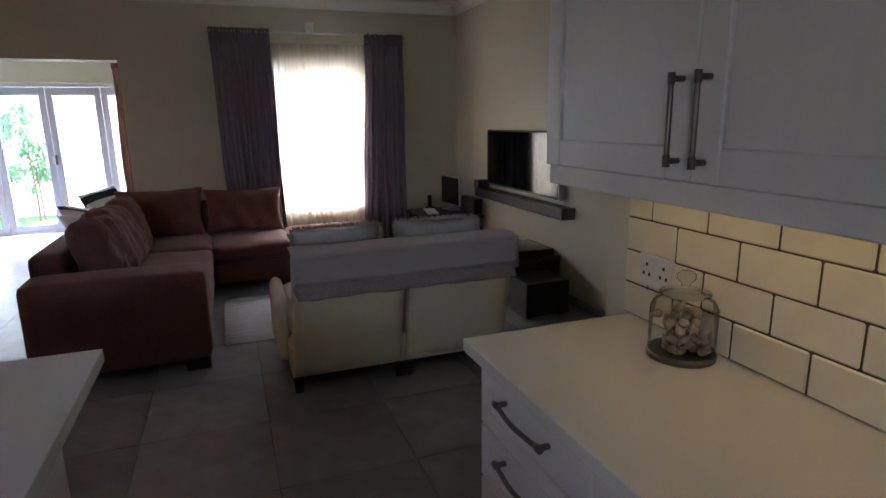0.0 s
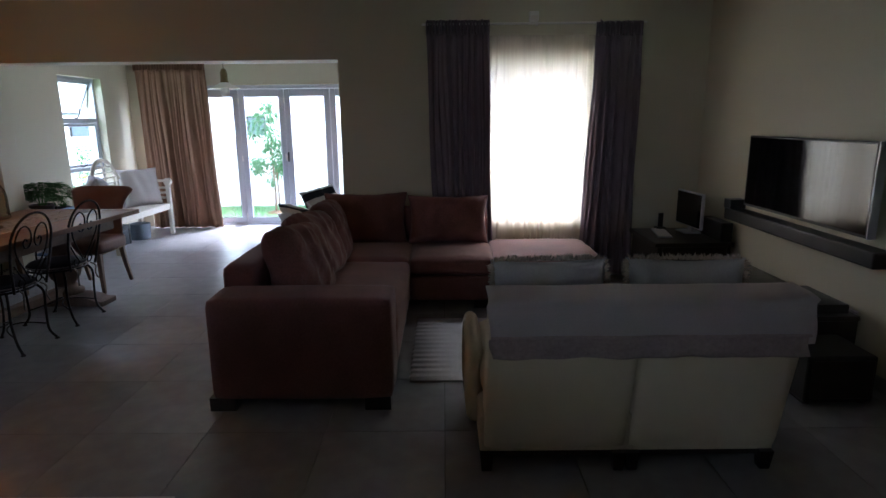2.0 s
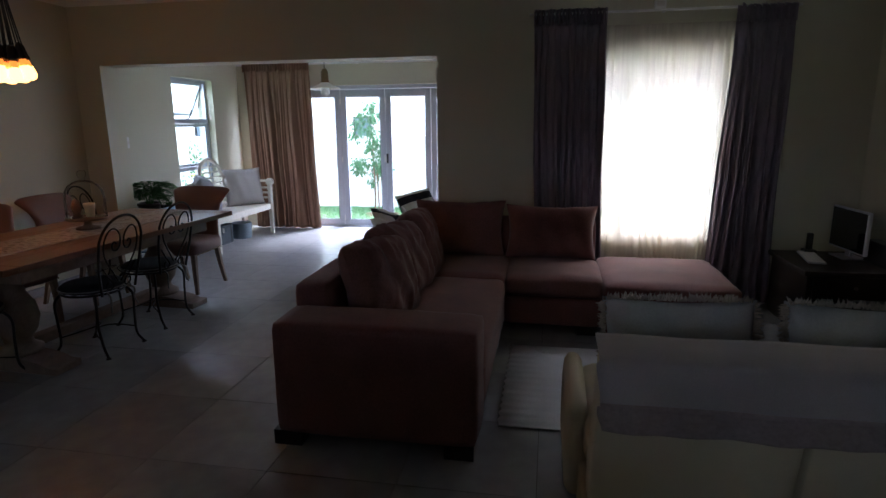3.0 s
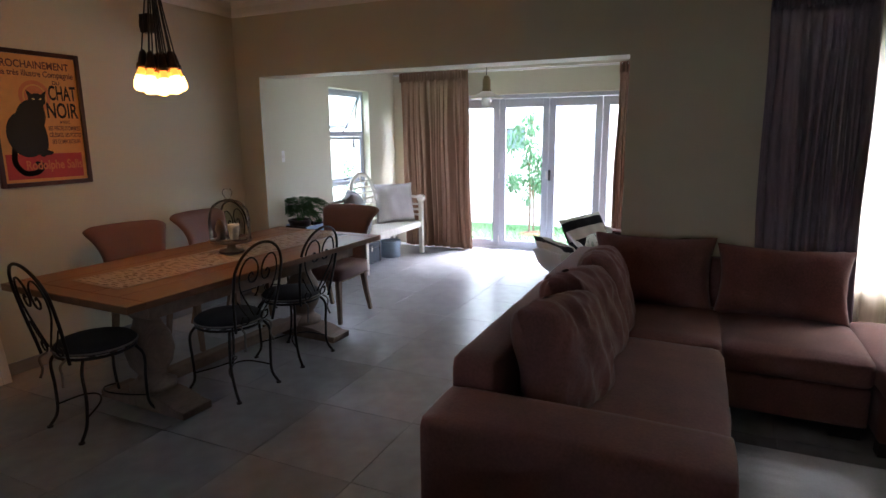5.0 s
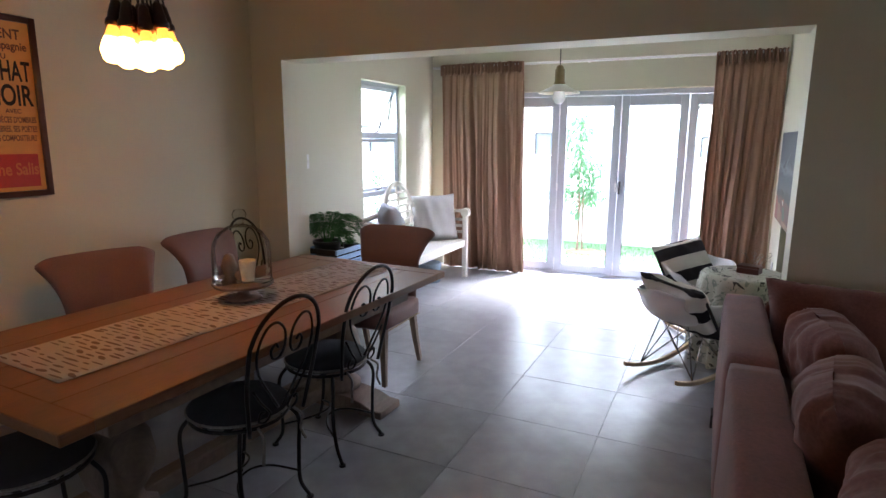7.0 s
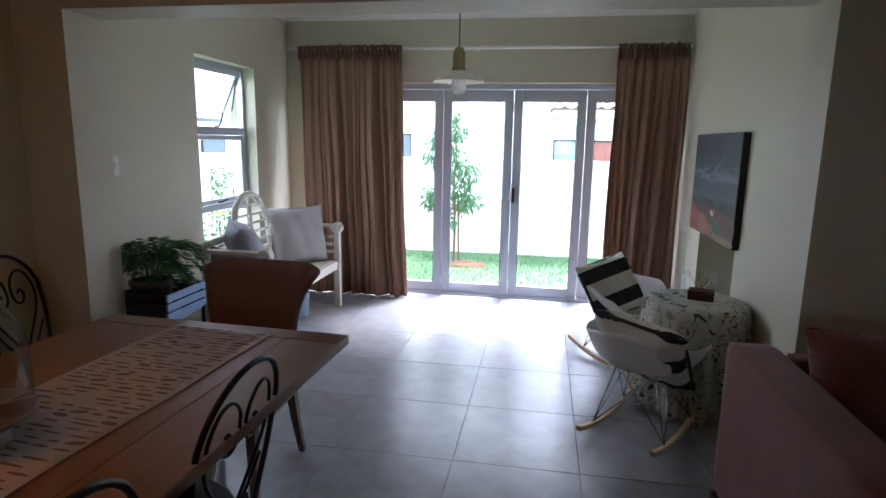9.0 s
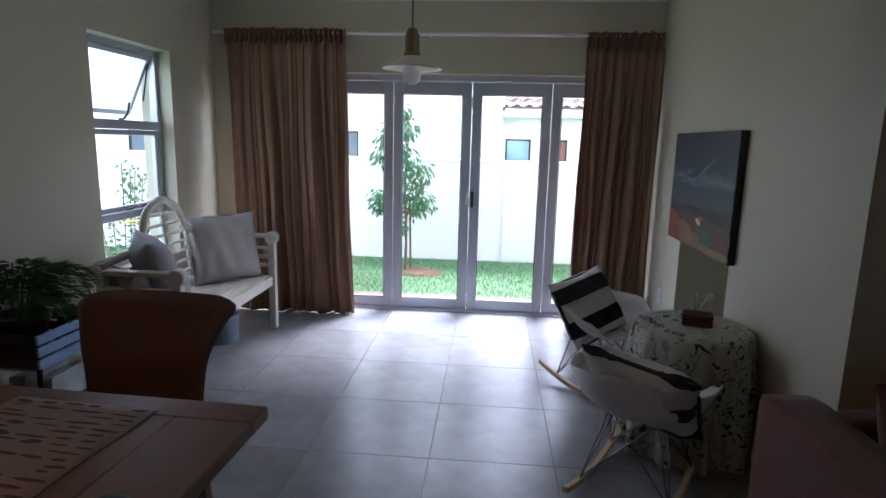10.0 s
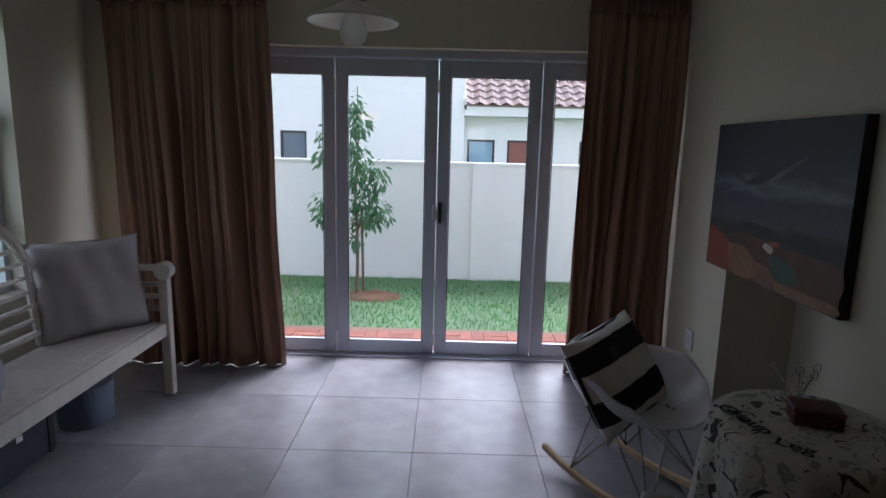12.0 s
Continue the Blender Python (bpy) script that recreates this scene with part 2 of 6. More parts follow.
# ---- the shell of the house ----
XL, XR, YF, YB = -3.92, 3.10, 6.55, -2.2
AX, AYD, CH = -0.19, 9.60, 2.74
floor = structure("floor", boxes((XL - 0.3, XR + 0.3, YB - 0.3, 6.8, -0.25, -0.006), (XL - 0.3, AX + 0.45, 6.8, 9.84, -0.25, -0.006)), GROUT, "large grey porcelain tile floor with thin dark joints")
ceiling = structure("ceiling", boxes((XL - 0.3, XR + 0.3, YB - 0.3, 6.8, CH, CH + 0.2), (XL - 0.3, AX + 0.45, 6.8, 9.9, CH, CH + 0.2)), CEIL, "plain white plastered ceiling")
structure("wall_west", boxes((XL - 0.24, XL, YB - 0.24, 8.03, -0.2, CH), (XL - 0.24, XL, 8.92, 9.84, -0.2, CH),
                             (XL - 0.24, XL, 8.03, 8.92, -0.2, 0.62), (XL - 0.24, XL, 8.03, 8.92, 2.11, CH)), WALL, "cream painted plaster wall with a window")
structure("wall_alcove_east", boxes((AX, AX + 0.45, 6.80, 7.905, 0, CH), (AX, AX + 0.45, 8.757, AYD, 0, CH), (AX, AX + 0.45, 7.905, 8.757, 0.95, CH),
                                    (AX + 0.38, AX + 0.45, 7.905, 8.757, 0, 0.95)), WALL, "cream painted plaster wall with a recess below a painting")
structure("wall_north", boxes((-3.64 - 0.28, -3.64, YF, 6.80, 0, CH), (-3.64, -0.34, YF, 6.80, 2.09, CH), (-0.34, 1.03, YF, 6.80, 0, CH), (2.06, XR + 0.24, YF, 6.80, 0, CH),
                              (1.03, 2.06, YF, 6.80, 2.08, CH), (1.03, 2.06, YF, 6.80, 0, 0.60)), WALL, "cream plaster wall with a wide opening and a window")
structure("wall_alcove_north", boxes((XL, -3.77, AYD, 9.84, 0, CH), (-3.77, -0.32, AYD, 9.84, 2.06, CH), (-0.32, AX + 0.45, AYD, 9.84, 0, CH)), WALL, "cream plaster wall around the folding doors")
structure("wall_east", boxes((XR, XR + 0.24, YB - 0.24, YF, -0.2, CH)), WALL, "cream painted plaster wall behind the television")
# the opening in this unseen wall is added to let light in
structure("wall_south", boxes((XL, -1.2, YB - 0.24, YB, -0.2, CH), (-0.6, XR, YB - 0.24, YB, -0.2, CH), (-1.2, -0.6, YB - 0.24, YB, -0.2, 1.2), (-1.2, -0.6, YB - 0.24, YB, 2.0, CH)), WALL, "plain cream wall closing the kitchen end, with an added unseen window")
structure("wall_kitchen", boxes((1.705, 1.85, YB, 1.665, 0, CH)), WALL, "cream plaster wall end beside the kitchen tiles")


def cornice(name, x0, y0, x1, y1, nx, ny):
    """A stepped cove along a wall; (nx, ny) points into the room."""
    prof = ((0, 0), (0, -0.11), (0.012, -0.11), (0.02, -0.085), (0.05, -0.04), (0.085, -0.018), (0.11, -0.012), (0.11, 0))
    bm = bmesh.new()
    ends = [[bm.verts.new((x + nx * a, y + ny * a, CH - 0.002 + b)) for a, b in prof] for x, y in ((x0, y0), (x1, y1))]
    n = len(prof)
    for k in range(n):
        bm.faces.new((ends[0][k], ends[0][(k + 1) % n], ends[1][(k + 1) % n], ends[1][k]))
    for e in ends:
        bm.faces.new(e)
    return structure(name, bm, CEIL, "white moulded plaster cornice", "cornice")


cornice("cornice_north", XL, YF, XR, YF, 0, -1)
cornice("cornice_east", XR, YB, XR, YF, -1, 0)
cornice("cornice_west", XL, YB, XL, YF, 1, 0)
cornice("cornice_alcove_north", XL, AYD, AX, AYD, 0, -1)
cornice("cornice_alcove_west", XL, 6.80, XL, AYD, 1, 0)
cornice("cornice_alcove_east", AX, 6.80, AX, AYD, -1, 0)
cornice("cornice_alcove_south", XL, 6.80, AX, 6.80, 0, 1)


def baseboard(name, *b):
    return structure(name, bevelled(boxes(b), 0.003, 1), TILE, "grey tile skirting along the wall", "skirting")


baseboard("baseboard_east", XR - 0.012, XR, 1.0, YF - 0.012, 0, 0.085)
baseboard("baseboard_west", XL, XL + 0.012, YB, YF - 0.012, 0, 0.085)
baseboard("baseboard_north", -0.34, XR, YF - 0.012, YF, 0, 0.085)
baseboard("baseboard_alcove_west", XL, XL + 0.012, 6.81, AYD, 0, 0.085)

# ---- doors and windows ----
def rail_frame(bm, x0, x1, z0, z1, w, y0, y1, top=None, bottom=None):
    """Four bars of a frame in the xz plane."""
    top, bottom = top or w, bottom or w
    for b in ((x0, x0 + w, y0, y1, z0, z1), (x1 - w, x1, y0, y1, z0, z1), (x0 + w, x1 - w, y0 + 0.001, y1 - 0.001, z1 - top, z1), (x0 + w, x1 - w, y0 + 0.001, y1 - 0.001, z0, z0 + bottom)):
        box(bm, *b)
    return bm


door_1 = tagged(new("door_1"), "grey aluminium folding glass doors, closed", "door", kind="structure")
part("door_frame", rail_frame(bmesh.new(), -3.77, -0.32, 0.0, 2.06, 0.04, 9.69, 9.79, 0.05, 0.018), ALU, door_1)
part("door_track", boxes((-3.77, -0.32, 9.66, 9.69, 0.0, 0.012), (-3.77, -0.32, 9.675, 9.69, 2.015, 2.06)), ALU, door_1)
DX = [-3.728, -3.054, -2.38, -1.706, -1.033, -0.36]
for k in range(5):
    leaf = part("door_leaf", bevelled(rail_frame(bmesh.new(), DX[k] + 0.003, DX[k + 1] - 0.003, 0.022, 2.006, 0.078, 9.715, 9.765, 0.105, 0.085), 0.003, 1), ALU, door_1)
    part("pane", boxes((DX[k] + 0.075, DX[k + 1] - 0.075, 9.737, 9.743, 0.10, 1.91)), PANE, leaf, "clear glass pane with rain drops").visible_shadow = False
    part("gasket", rail_frame(bmesh.new(), DX[k] + 0.081, DX[k + 1] - 0.081, 0.107, 1.901, 0.006, 9.711, 9.7145), BLACK, leaf)
    if k in (1, 2):
        for z in (0.13, 1.0, 1.84):
            part("hinge", lathe([(0.009, z - 0.04), (0.009, z + 0.04)], 10, None, DX[k + 1], 9.71), SHELL, leaf)
part("handle", bevelled(boxes((-1.692, -1.669, 9.665, 9.714, 0.95, 1.09)), 0.006, 2), BLACK, door_1, "black lever handle")
part("latch", bevelled(boxes((-1.734, -1.714, 9.69, 9.714, 0.97, 1.07)), 0.004, 2), SHELL, door_1)

window_1 = tagged(new("window_1"), "grey aluminium window, top sash pushed open", "window", kind="structure")
wy0, wy1, wx = 8.03, 8.92, -4.02


def yz_frame(y0, y1, z0, z1, w, x0, x1):
    bm = bmesh.new()
    for b in ((x0, x1, y0, y0 + w, z0, z1), (x0, x1, y1 - w, y1, z0, z1), (x0 + 0.001, x1 - 0.001, y0 + w, y1 - w, z1 - w, z1), (x0 + 0.001, x1 - 0.001, y0 + w, y1 - w, z0, z0 + w)):
        box(bm, *b)
    return bm


part("window_frame", yz_frame(wy0, wy1, 0.62, 2.11, 0.04, wx - 0.05, wx), ALU, window_1)
part("transom", boxes((wx - 0.05, wx + 0.004, wy0 + 0.04, wy1 - 0.04, 1.54, 1.60), (wx - 0.05, wx + 0.004, wy0 + 0.04, wy1 - 0.04, 0.93, 0.98)), ALU, window_1)
sash = part("sash", bevelled(yz_frame(wy0 + 0.045, wy1 - 0.045, -0.46, 0.0, 0.035, -0.03, 0.0), 0.003, 1), ALU, window_1)
sash.matrix_world = pose(wx - 0.02, 0, 2.065, 0, 24, 0)
pane = part("pane", boxes((-0.018, -0.012, wy0 + 0.08, wy1 - 0.08, -0.43, -0.03)), PANE, sash)
pane.visible_shadow = False
part("stay", tube([(-0.005, wy1 - 0.05, -0.05), (0.06, wy1 - 0.05, -0.32)], 0.006), BLACK, sash)
part("sash", bevelled(yz_frame(wy0 + 0.045, wy1 - 0.045, 0.985, 1.535, 0.035, wx - 0.035, wx - 0.005), 0.003, 1), ALU, window_1)
for z0, z1 in ((1.02, 1.50), (0.665, 0.925)):
    part("pane", boxes((wx - 0.023, wx - 0.017, wy0 + 0.05, wy1 - 0.05, z0, z1)), PANE, window_1).visible_shadow = False
for z, up in ((1.605, 0.09), (0.995, 0.0)):
    part("handle", tube(smooth_line([(wx, 8.42, z), (wx + 0.03, 8.43, z + 0.005), (wx + 0.035, 8.47, z + 0.015 + up * 0.4), (wx + 0.03, 8.50, z + 0.02 + up)], 5), 0.008), BLACK, window_1, "black sash handle")

window_2 = tagged(new("window_2"), "white framed window behind a sheer curtain", "window", kind="structure")
part("window_frame", rail_frame(bmesh.new(), 1.03, 2.06, 0.60, 2.08, 0.045, 6.66, 6.71), ALU, window_2)
part("mullion", boxes((1.27, 1.315, 6.662, 6.708, 0.645, 2.035)), ALU, window_2)
part("transom", boxes((1.075, 1.27, 6.664, 6.706, 1.50, 1.54), (1.075, 1.27, 6.664, 6.706, 1.0, 1.04)), ALU, window_2)
part("pane", boxes((1.075, 1.27, 6.684, 6.688, 0.645, 2.035)), PANE, window_2).visible_shadow = False
part("pane", boxes((1.315, 2.015, 6.684, 6.688, 0.645, 2.035)), PANE, window_2).visible_shadow = False

# unseen window, added as a light source for the kitchen end
window_3 = tagged(new("window_3"), "unseen aluminium window added to let light into the kitchen end", "window", kind="structure")
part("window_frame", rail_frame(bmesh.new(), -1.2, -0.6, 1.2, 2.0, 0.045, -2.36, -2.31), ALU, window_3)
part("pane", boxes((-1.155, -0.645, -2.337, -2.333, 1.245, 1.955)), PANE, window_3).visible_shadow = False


# ---- curtains ----
def curtain(x0, x1, bx0, bx1, y, z0, z1, folds, depth, mat, label, seed, head=True):
    ob = thing("curtain", pose(0, 0, 0), label, "curtain")
    rnd = random.Random(seed)
    ph = [rnd.uniform(0, 6.28) for _ in range(4)]

    def fold(u, v):
        drift = 0.11 * noise.noise((u * 3.1, v * 0.5, seed)) + 0.03 * noise.noise((u * 8, v * 1.1, seed + 2.0)) * (0.3 + v)
        a = 2 * math.pi * folds * (u + drift)
        tall = 0.75 + 1.1 * noise.noise((u * 6, v * 0.6, seed + 5.0))
        wave = math.sin(a + 0.5 * math.sin(a * 0.37 + ph[1])) * tall + 0.55 * math.sin(0.47 * a + ph[3]) + 0.22 * math.sin(2.3 * a + ph[2] + v)
        return wave * depth * (0.35 + 0.65 * min(1, v * 2.5))

    def at(u, v):
        s = v ** 1.4
        x = (x0 + (x1 - x0) * u) * (1 - s) + (bx0 + (bx1 - bx0) * u) * s + 0.006 * math.sin(9 * v + 12 * u)
        return (x, y + fold(u, v), z1 - 0.09 - (z1 - 0.09 - z0 - 0.003 * math.sin(40 * u)) * v)

    part("drape", sheet(int(folds * 14), 26, at), mat, ob, "", True, 0.004)
    if head:
        def top(u, v):
            pleat = abs(math.sin(math.pi * folds * 2.2 * u))
            flare = 0.006 + 0.016 * abs(v - 0.45)
            return (x0 + (x1 - x0) * u, y - 0.004 + (pleat - 0.5) * (0.07 + 0.02 * noise.noise((u * 9, v, seed))) + flare * math.sin(50 * u), z1 + 0.034 * pleat * (0.7 + 0.5 * noise.noise((u * 14, 0, seed))) - 0.12 * v)
        part("heading", sheet(int(folds * 16), 8, top), mat, ob, "gathered pleated heading", True, 0.004)
    return ob


rod = thing("curtain_rod", pose(0, 0, 0), "white curtain rail spanning the folding doors", "curtain rod")
part("rail", tube([(-3.86, 9.5, 2.355), (-0.20, 9.5, 2.355)], 0.014, 12), SHELL, rod)
for x in (-3.80, -2.05, -0.3):
    part("bracket", boxes((x - 0.012, x + 0.012, 9.5, 9.602, 2.345, 2.365)), SHELL, rod)
curtain(-3.73, -2.735, -3.70, -2.68, 9.465, 0.004, 2.37, 11, 0.036, TAUPE, "taupe brown pleated curtain drawn open to the floor", 1)
curtain(-0.815, -0.215, -0.845, -0.22, 9.465, 0.004, 2.36, 8, 0.034, TAUPE, "taupe brown pleated curtain gathered beside the doors", 2)
rod2 = thing("curtain_rod", pose(0, 0, 0), "thin white curtain rail above the living room window", "curtain rod")
part("rail", tube([(0.45, 6.46, 2.375), (2.48, 6.46, 2.375)], 0.011, 10), SHELL, rod2)
for x in (0.5, 1.5, 2.44):
    part("bracket", boxes((x - 0.01, x + 0.01, 6.46, 6.552, 2.367, 2.383)), SHELL, rod2)
curtain(0.49, 1.06, 0.56, 1.10, 6.43, 0.05, 2.39, 9, 0.034, PLUM, "plum grey pleated curtain beside the living room window", 3)
curtain(2.02, 2.44, 1.93, 2.45, 6.43, 0.05, 2.37, 7, 0.034, PLUM, "plum grey pleated curtain gathered to one side", 4)
curtain(0.95, 2.15, 0.95, 2.15, 6.50, 0.12, 2.37, 17, 0.014, SHEER, "cream sheer voile curtain covering the window", 5, False)

# ---- outside ----
ground = structure("ground", boxes((-300, 300, 9.83, 400, -0.4, -0.17), (-300, -4.17, -200, 9.83, -0.4, -0.17), (-4.17, 3.36, -200, -2.5, -0.4, -0.17), (3.36, 300, -200, 9.83, -0.4, -0.17)), LAWN, "green lawn around the house")
# unseen paving, added so the lawn bounces less green onto the sheer
structure("patio", boxes((AX + 0.45, 3.36, 6.8, 9.83, -0.4, -0.165)), material("concrete_paving", (0.42, 0.41, 0.39), 0.9, vary=0.15, grain=30, bump=0.3), "unseen pale paving added to keep green bounce light off the sheer", "patio")
rnd = random.Random(7)
bm = bmesh.new()
for k in range(15000):
    x, y = rnd.uniform(-6.2, 1.6), 10.74 + 2.1 * rnd.random()
    if (x + 2.5) ** 2 * 0.6 + (y - 12.0) ** 2 * 4 < 0.05:
        continue
    h, a, w = rnd.uniform(0.025, 0.06), rnd.uniform(0, 6.28), 0.005
    dx, dy = math.cos(a) * w, math.sin(a) * w
    bm.faces.new([bm.verts.new(p) for p in ((x - dx, y - dy, -0.17), (x + dx, y + dy, -0.17), (x + rnd.uniform(-0.02, 0.02), y + rnd.uniform(-0.02, 0.02), -0.17 + h))])
GRASS = cloth("grass_blade", (0.12, 0.28, 0.10), 0.35, vary=0.2)
tagged(part("grass", bm, GRASS), "short bright green lawn grass blades", "grass", kind="stuff")
structure("boundary_wall", boxes((-16, 9, 12.87, 13.07, -0.2, 1.24), (-16, 9, 12.85, 13.09, 1.24, 1.27), (-1.335, -1.07, 12.83, 12.87, -0.2, 1.235),
                                 (-6.3, -6.06, 12.83, 12.87, -0.2, 1.235)), RENDER_W, "white rendered garden boundary wall with a pier", "garden wall")
SOIL = material("soil", (0.12, 0.06, 0.03), 0.95, vary=0.4, grain=30, bump=0.8)
bm = lathe([(0.42, 0), (0.33, 0.025), (0.16, 0.035), (0.02, 0.03), (0.0, 0.03)], 28)
for v in bm.verts:
    v.co += 0.02 * noise.noise_vector(v.co * 6)
ob = tagged(part("soil_patch", bm, SOIL), "bare brown soil round the young tree", "soil", kind="stuff")
ob.matrix_world = Matrix.Translation((-2.44, 11.95, -0.172)) @ Matrix.Diagonal((0.85, 0.6, 1, 1))

LEAF = cloth("young_leaf", (0.07, 0.17, 0.075), 0.3, vary=0.35)
BARK = material("bark", (0.16, 0.11, 0.07), 0.9, vary=0.3, grain=40, bump=0.5)
tree = thing("tree", pose(-2.60, 12.0, -0.16), "slender young tree with narrow green leaves", "tree")
part("trunk", tube(smooth_line([(0, 0, 0), (0.01, 0, 0.5), (-0.015, 0.01, 1.1), (0.02, 0, 1.7), (0.01, 0, 2.2)]), lambda s: 0.020 * (1 - 0.75 * s), 8), BARK, tree, "", True)
part("stake", tube([(0.07, 0.03, 0), (0.05, 0.02, 0.95)], 0.014, 8), BARK, tree, "thin support stake")


def leaf(bm, p, d, n, l, w):
    s = d.cross(n).normalized() * w
    a, b, c, e = p, p + d * l * 0.45 + s, p + d * l - n * l * 0.15, p + d * l * 0.45 - s
    v = [bm.verts.new(q) for q in (a, b, c, e)]
    bm.faces.new((v[0], v[1], v[2]))
    bm.faces.new((v[0], v[2], v[3]))


rnd = random.Random(11)
bm, bml = bmesh.new(), bmesh.new()
clumps = [(0.0, 2.05, 0.16), (0.08, 1.85, 0.2), (-0.28, 1.75, 0.17), (0.02, 1.6, 0.2), (-0.3, 1.5, 0.16), (0.1, 1.42, 0.19), (0.28, 1.33, 0.2), (0.0, 1.25, 0.18), (-0.36, 0.98, 0.2), (-0.15, 0.98, 0.16),
          (0.12, 1.0, 0.2), (0.33, 0.92, 0.21), (0.1, 0.8, 0.18), (-0.28, 0.82, 0.13), (0.03, 0.62, 0.11), (-0.42, 0.85, 0.12), (0.2, 1.12, 0.14), (-0.2, 1.9, 0.1)]
for cx, cz, r in [(0.85 * a - 0.05, 0.98 * b, 0.92 * c) for a, b, c in clumps]:
    c = Vector((cx, rnd.uniform(-0.2, 0.2), cz))
    tube(smooth_line([(0, 0, cz - 0.22), (cx * 0.5, c.y * 0.5, cz - 0.06), tuple(c)], 4), 0.005, 5, bml)
    for k in range(int(105 * (r / 0.18) ** 2)):
        o = Vector([rnd.gauss(0, 1) for _ in range(3)]).normalized() * r * 0.88 * rnd.random() ** 0.5
        d = (Vector((o.x, o.y, o.z - 0.7 * r)).normalized() + 0.5 * Vector([rnd.uniform(-1, 1) for _ in range(3)])).normalized()
        n = Vector((rnd.uniform(-1, 1), rnd.uniform(-1, 1), 1)).normalized()
        leaf(bm, c + o, d, n, rnd.uniform(0.06, 0.10), rnd.uniform(0.013, 0.020))
part("limbs", bml, BARK, tree)
part("crown", bm, LEAF, tree, "uneven crown of narrow drooping leaves")

rose = thing("rose_bush", pose(-4.75, 9.45, -0.17), "flowering yellow rose bush outside the window", "bush")
bm, bml, bmf = bmesh.new(), bmesh.new(), bmesh.new()
rnd = random.Random(5)
for k in range(26):
    tip = Vector((rnd.uniform(-0.5, 0.5), rnd.uniform(-0.7, 0.8), rnd.uniform(0.7, 1.45)))
    line = smooth_line([(tip.x * 0.2, tip.y * 0.3, 0), (tip.x * 0.7, tip.y * 0.7, tip.z * 0.55), tuple(tip)], 6)
    tube(line, 0.005, 5, bml)
    for p in line[5:]:
        for _ in range(6):
            d = Vector([rnd.uniform(-1, 1) for _ in range(3)]).normalized()
            leaf(bm, p + d * 0.02, d, Vector((rnd.uniform(-1, 1), rnd.uniform(-1, 1), 1)).normalized(), rnd.uniform(0.04, 0.06), 0.016)
part("stems", bml, BARK, rose)
part("foliage", bm, LEAF, rose)
YELLOW = material("yellow_petal", (0.75, 0.62, 0.12), 0.7, bump=0.1)
for k, (x, y, z) in enumerate(((0.32, -0.35, 0.96), (0.22, -0.75, 1.12), (0.3, 0.3, 0.85))):
    bm = bmesh.new()
    for q in range(14):
        a, r = q * 2.4, 0.012 + 0.0026 * q
        d = Vector((math.cos(a), math.sin(a), 0.9 - 0.05 * q)).normalized()
        leaf(bm, Vector((x, y, z)) + d * 0.008, d, Vector((-d.x, -d.y, 1)).normalized(), 0.03 + r, 0.022)
    part("flower", bm, YELLOW, rose, "pale yellow bloom")

# the neighbouring house
ROOF = material("roof_tile", (0.21, 0.15, 0.13), 0.75, vary=0.2, grain=20, bump=0.2, random=0.15)
house = thing("house", pose(0, 20, 0), "white neighbouring house with a brown tiled roof", "house")


def holed(x0, x1, z0, z1, y0, y1, holes):
    """A wall in the xz plane, with rectangular openings side by side."""
    bm = bmesh.new()
    x = x0
    for a, b, c, d in holes:
        box(bm, x, a, y0, y1, z0, z1)
        box(bm, a, b, y0, y1, z0, c)
        box(bm, a, b, y0, y1, d, z1)
        x = b
    return box(bm, x, x1, y0, y1, z0, z1)


part("wall", holed(-1.28, 14, -0.2, 2.4, 0, 0.25, [(-1.19, -0.53, 1.04, 1.63), (-0.23, 0.40, 1.04, 1.63), (1.5, 2.2, 0.95, 1.64), (3.6, 4.6, 0.9, 1.7)]), RENDER_W, house)
part("gable_wall", holed(-16, -1.28, -0.2, 6.5, -0.4, 0.25, [(-11.2, -10.4, 0.9, 1.7), (-8.9, -8.1, 0.9, 1.7), (-5.58, -4.96, 1.0, 1.73)]), RENDER_W, house, "tall plain white wall")
PANE_DARK = material("window_reflecting_sky", (0.10, 0.14, 0.17), 0.08, bump=0.0)
PANE_BLUE = material("blue_blind", (0.22, 0.36, 0.46), 0.3, bump=0.0)
PANE_RED = material("brown_blind", (0.22, 0.07, 0.05), 0.4, bump=0.0)
for a, b, c, d, m, y in ((-1.19, -0.53, 1.04, 1.63, PANE_BLUE, 0), (-0.23, 0.40, 1.04, 1.63, PANE_RED, 0), (1.5, 2.2, 0.95, 1.64, PANE_DARK, 0), (3.6, 4.6, 0.9, 1.7, PANE_DARK, 0), (-5.58, -4.96, 1.0, 1.73, PANE_DARK, -0.4),
                         (-8.9, -8.1, 0.9, 1.7, PANE_DARK, -0.4), (-11.2, -10.4, 0.9, 1.7, PANE_DARK, -0.4)):
    w = part("window", rail_frame(bmesh.new(), a, b, c, d, 0.05, y + 0.05, y + 0.10), BLACK, house)
    part("pane", boxes((a + 0.04, b - 0.04, y + 0.08, y + 0.09, c + 0.04, d - 0.04)), m, w)
part("fascia", boxes((-1.3, 14, -0.5, -0.44, 2.16, 2.40), (-1.3, 14, -0.44, 0.0, 2.16, 2.19)), RENDER_W, house, "white eaves board")
part("barge_board", boxes((-1.32, -1.24, -0.5, 0.3, 2.3, 2.56)), RENDER_W, house)
slope = math.atan2(2.2, 4.0)
roof = part("roof", boxes((-1.25, 14, 0, 4.4, -0.06, -0.01)), ROOF, house, "brown concrete tile roof")
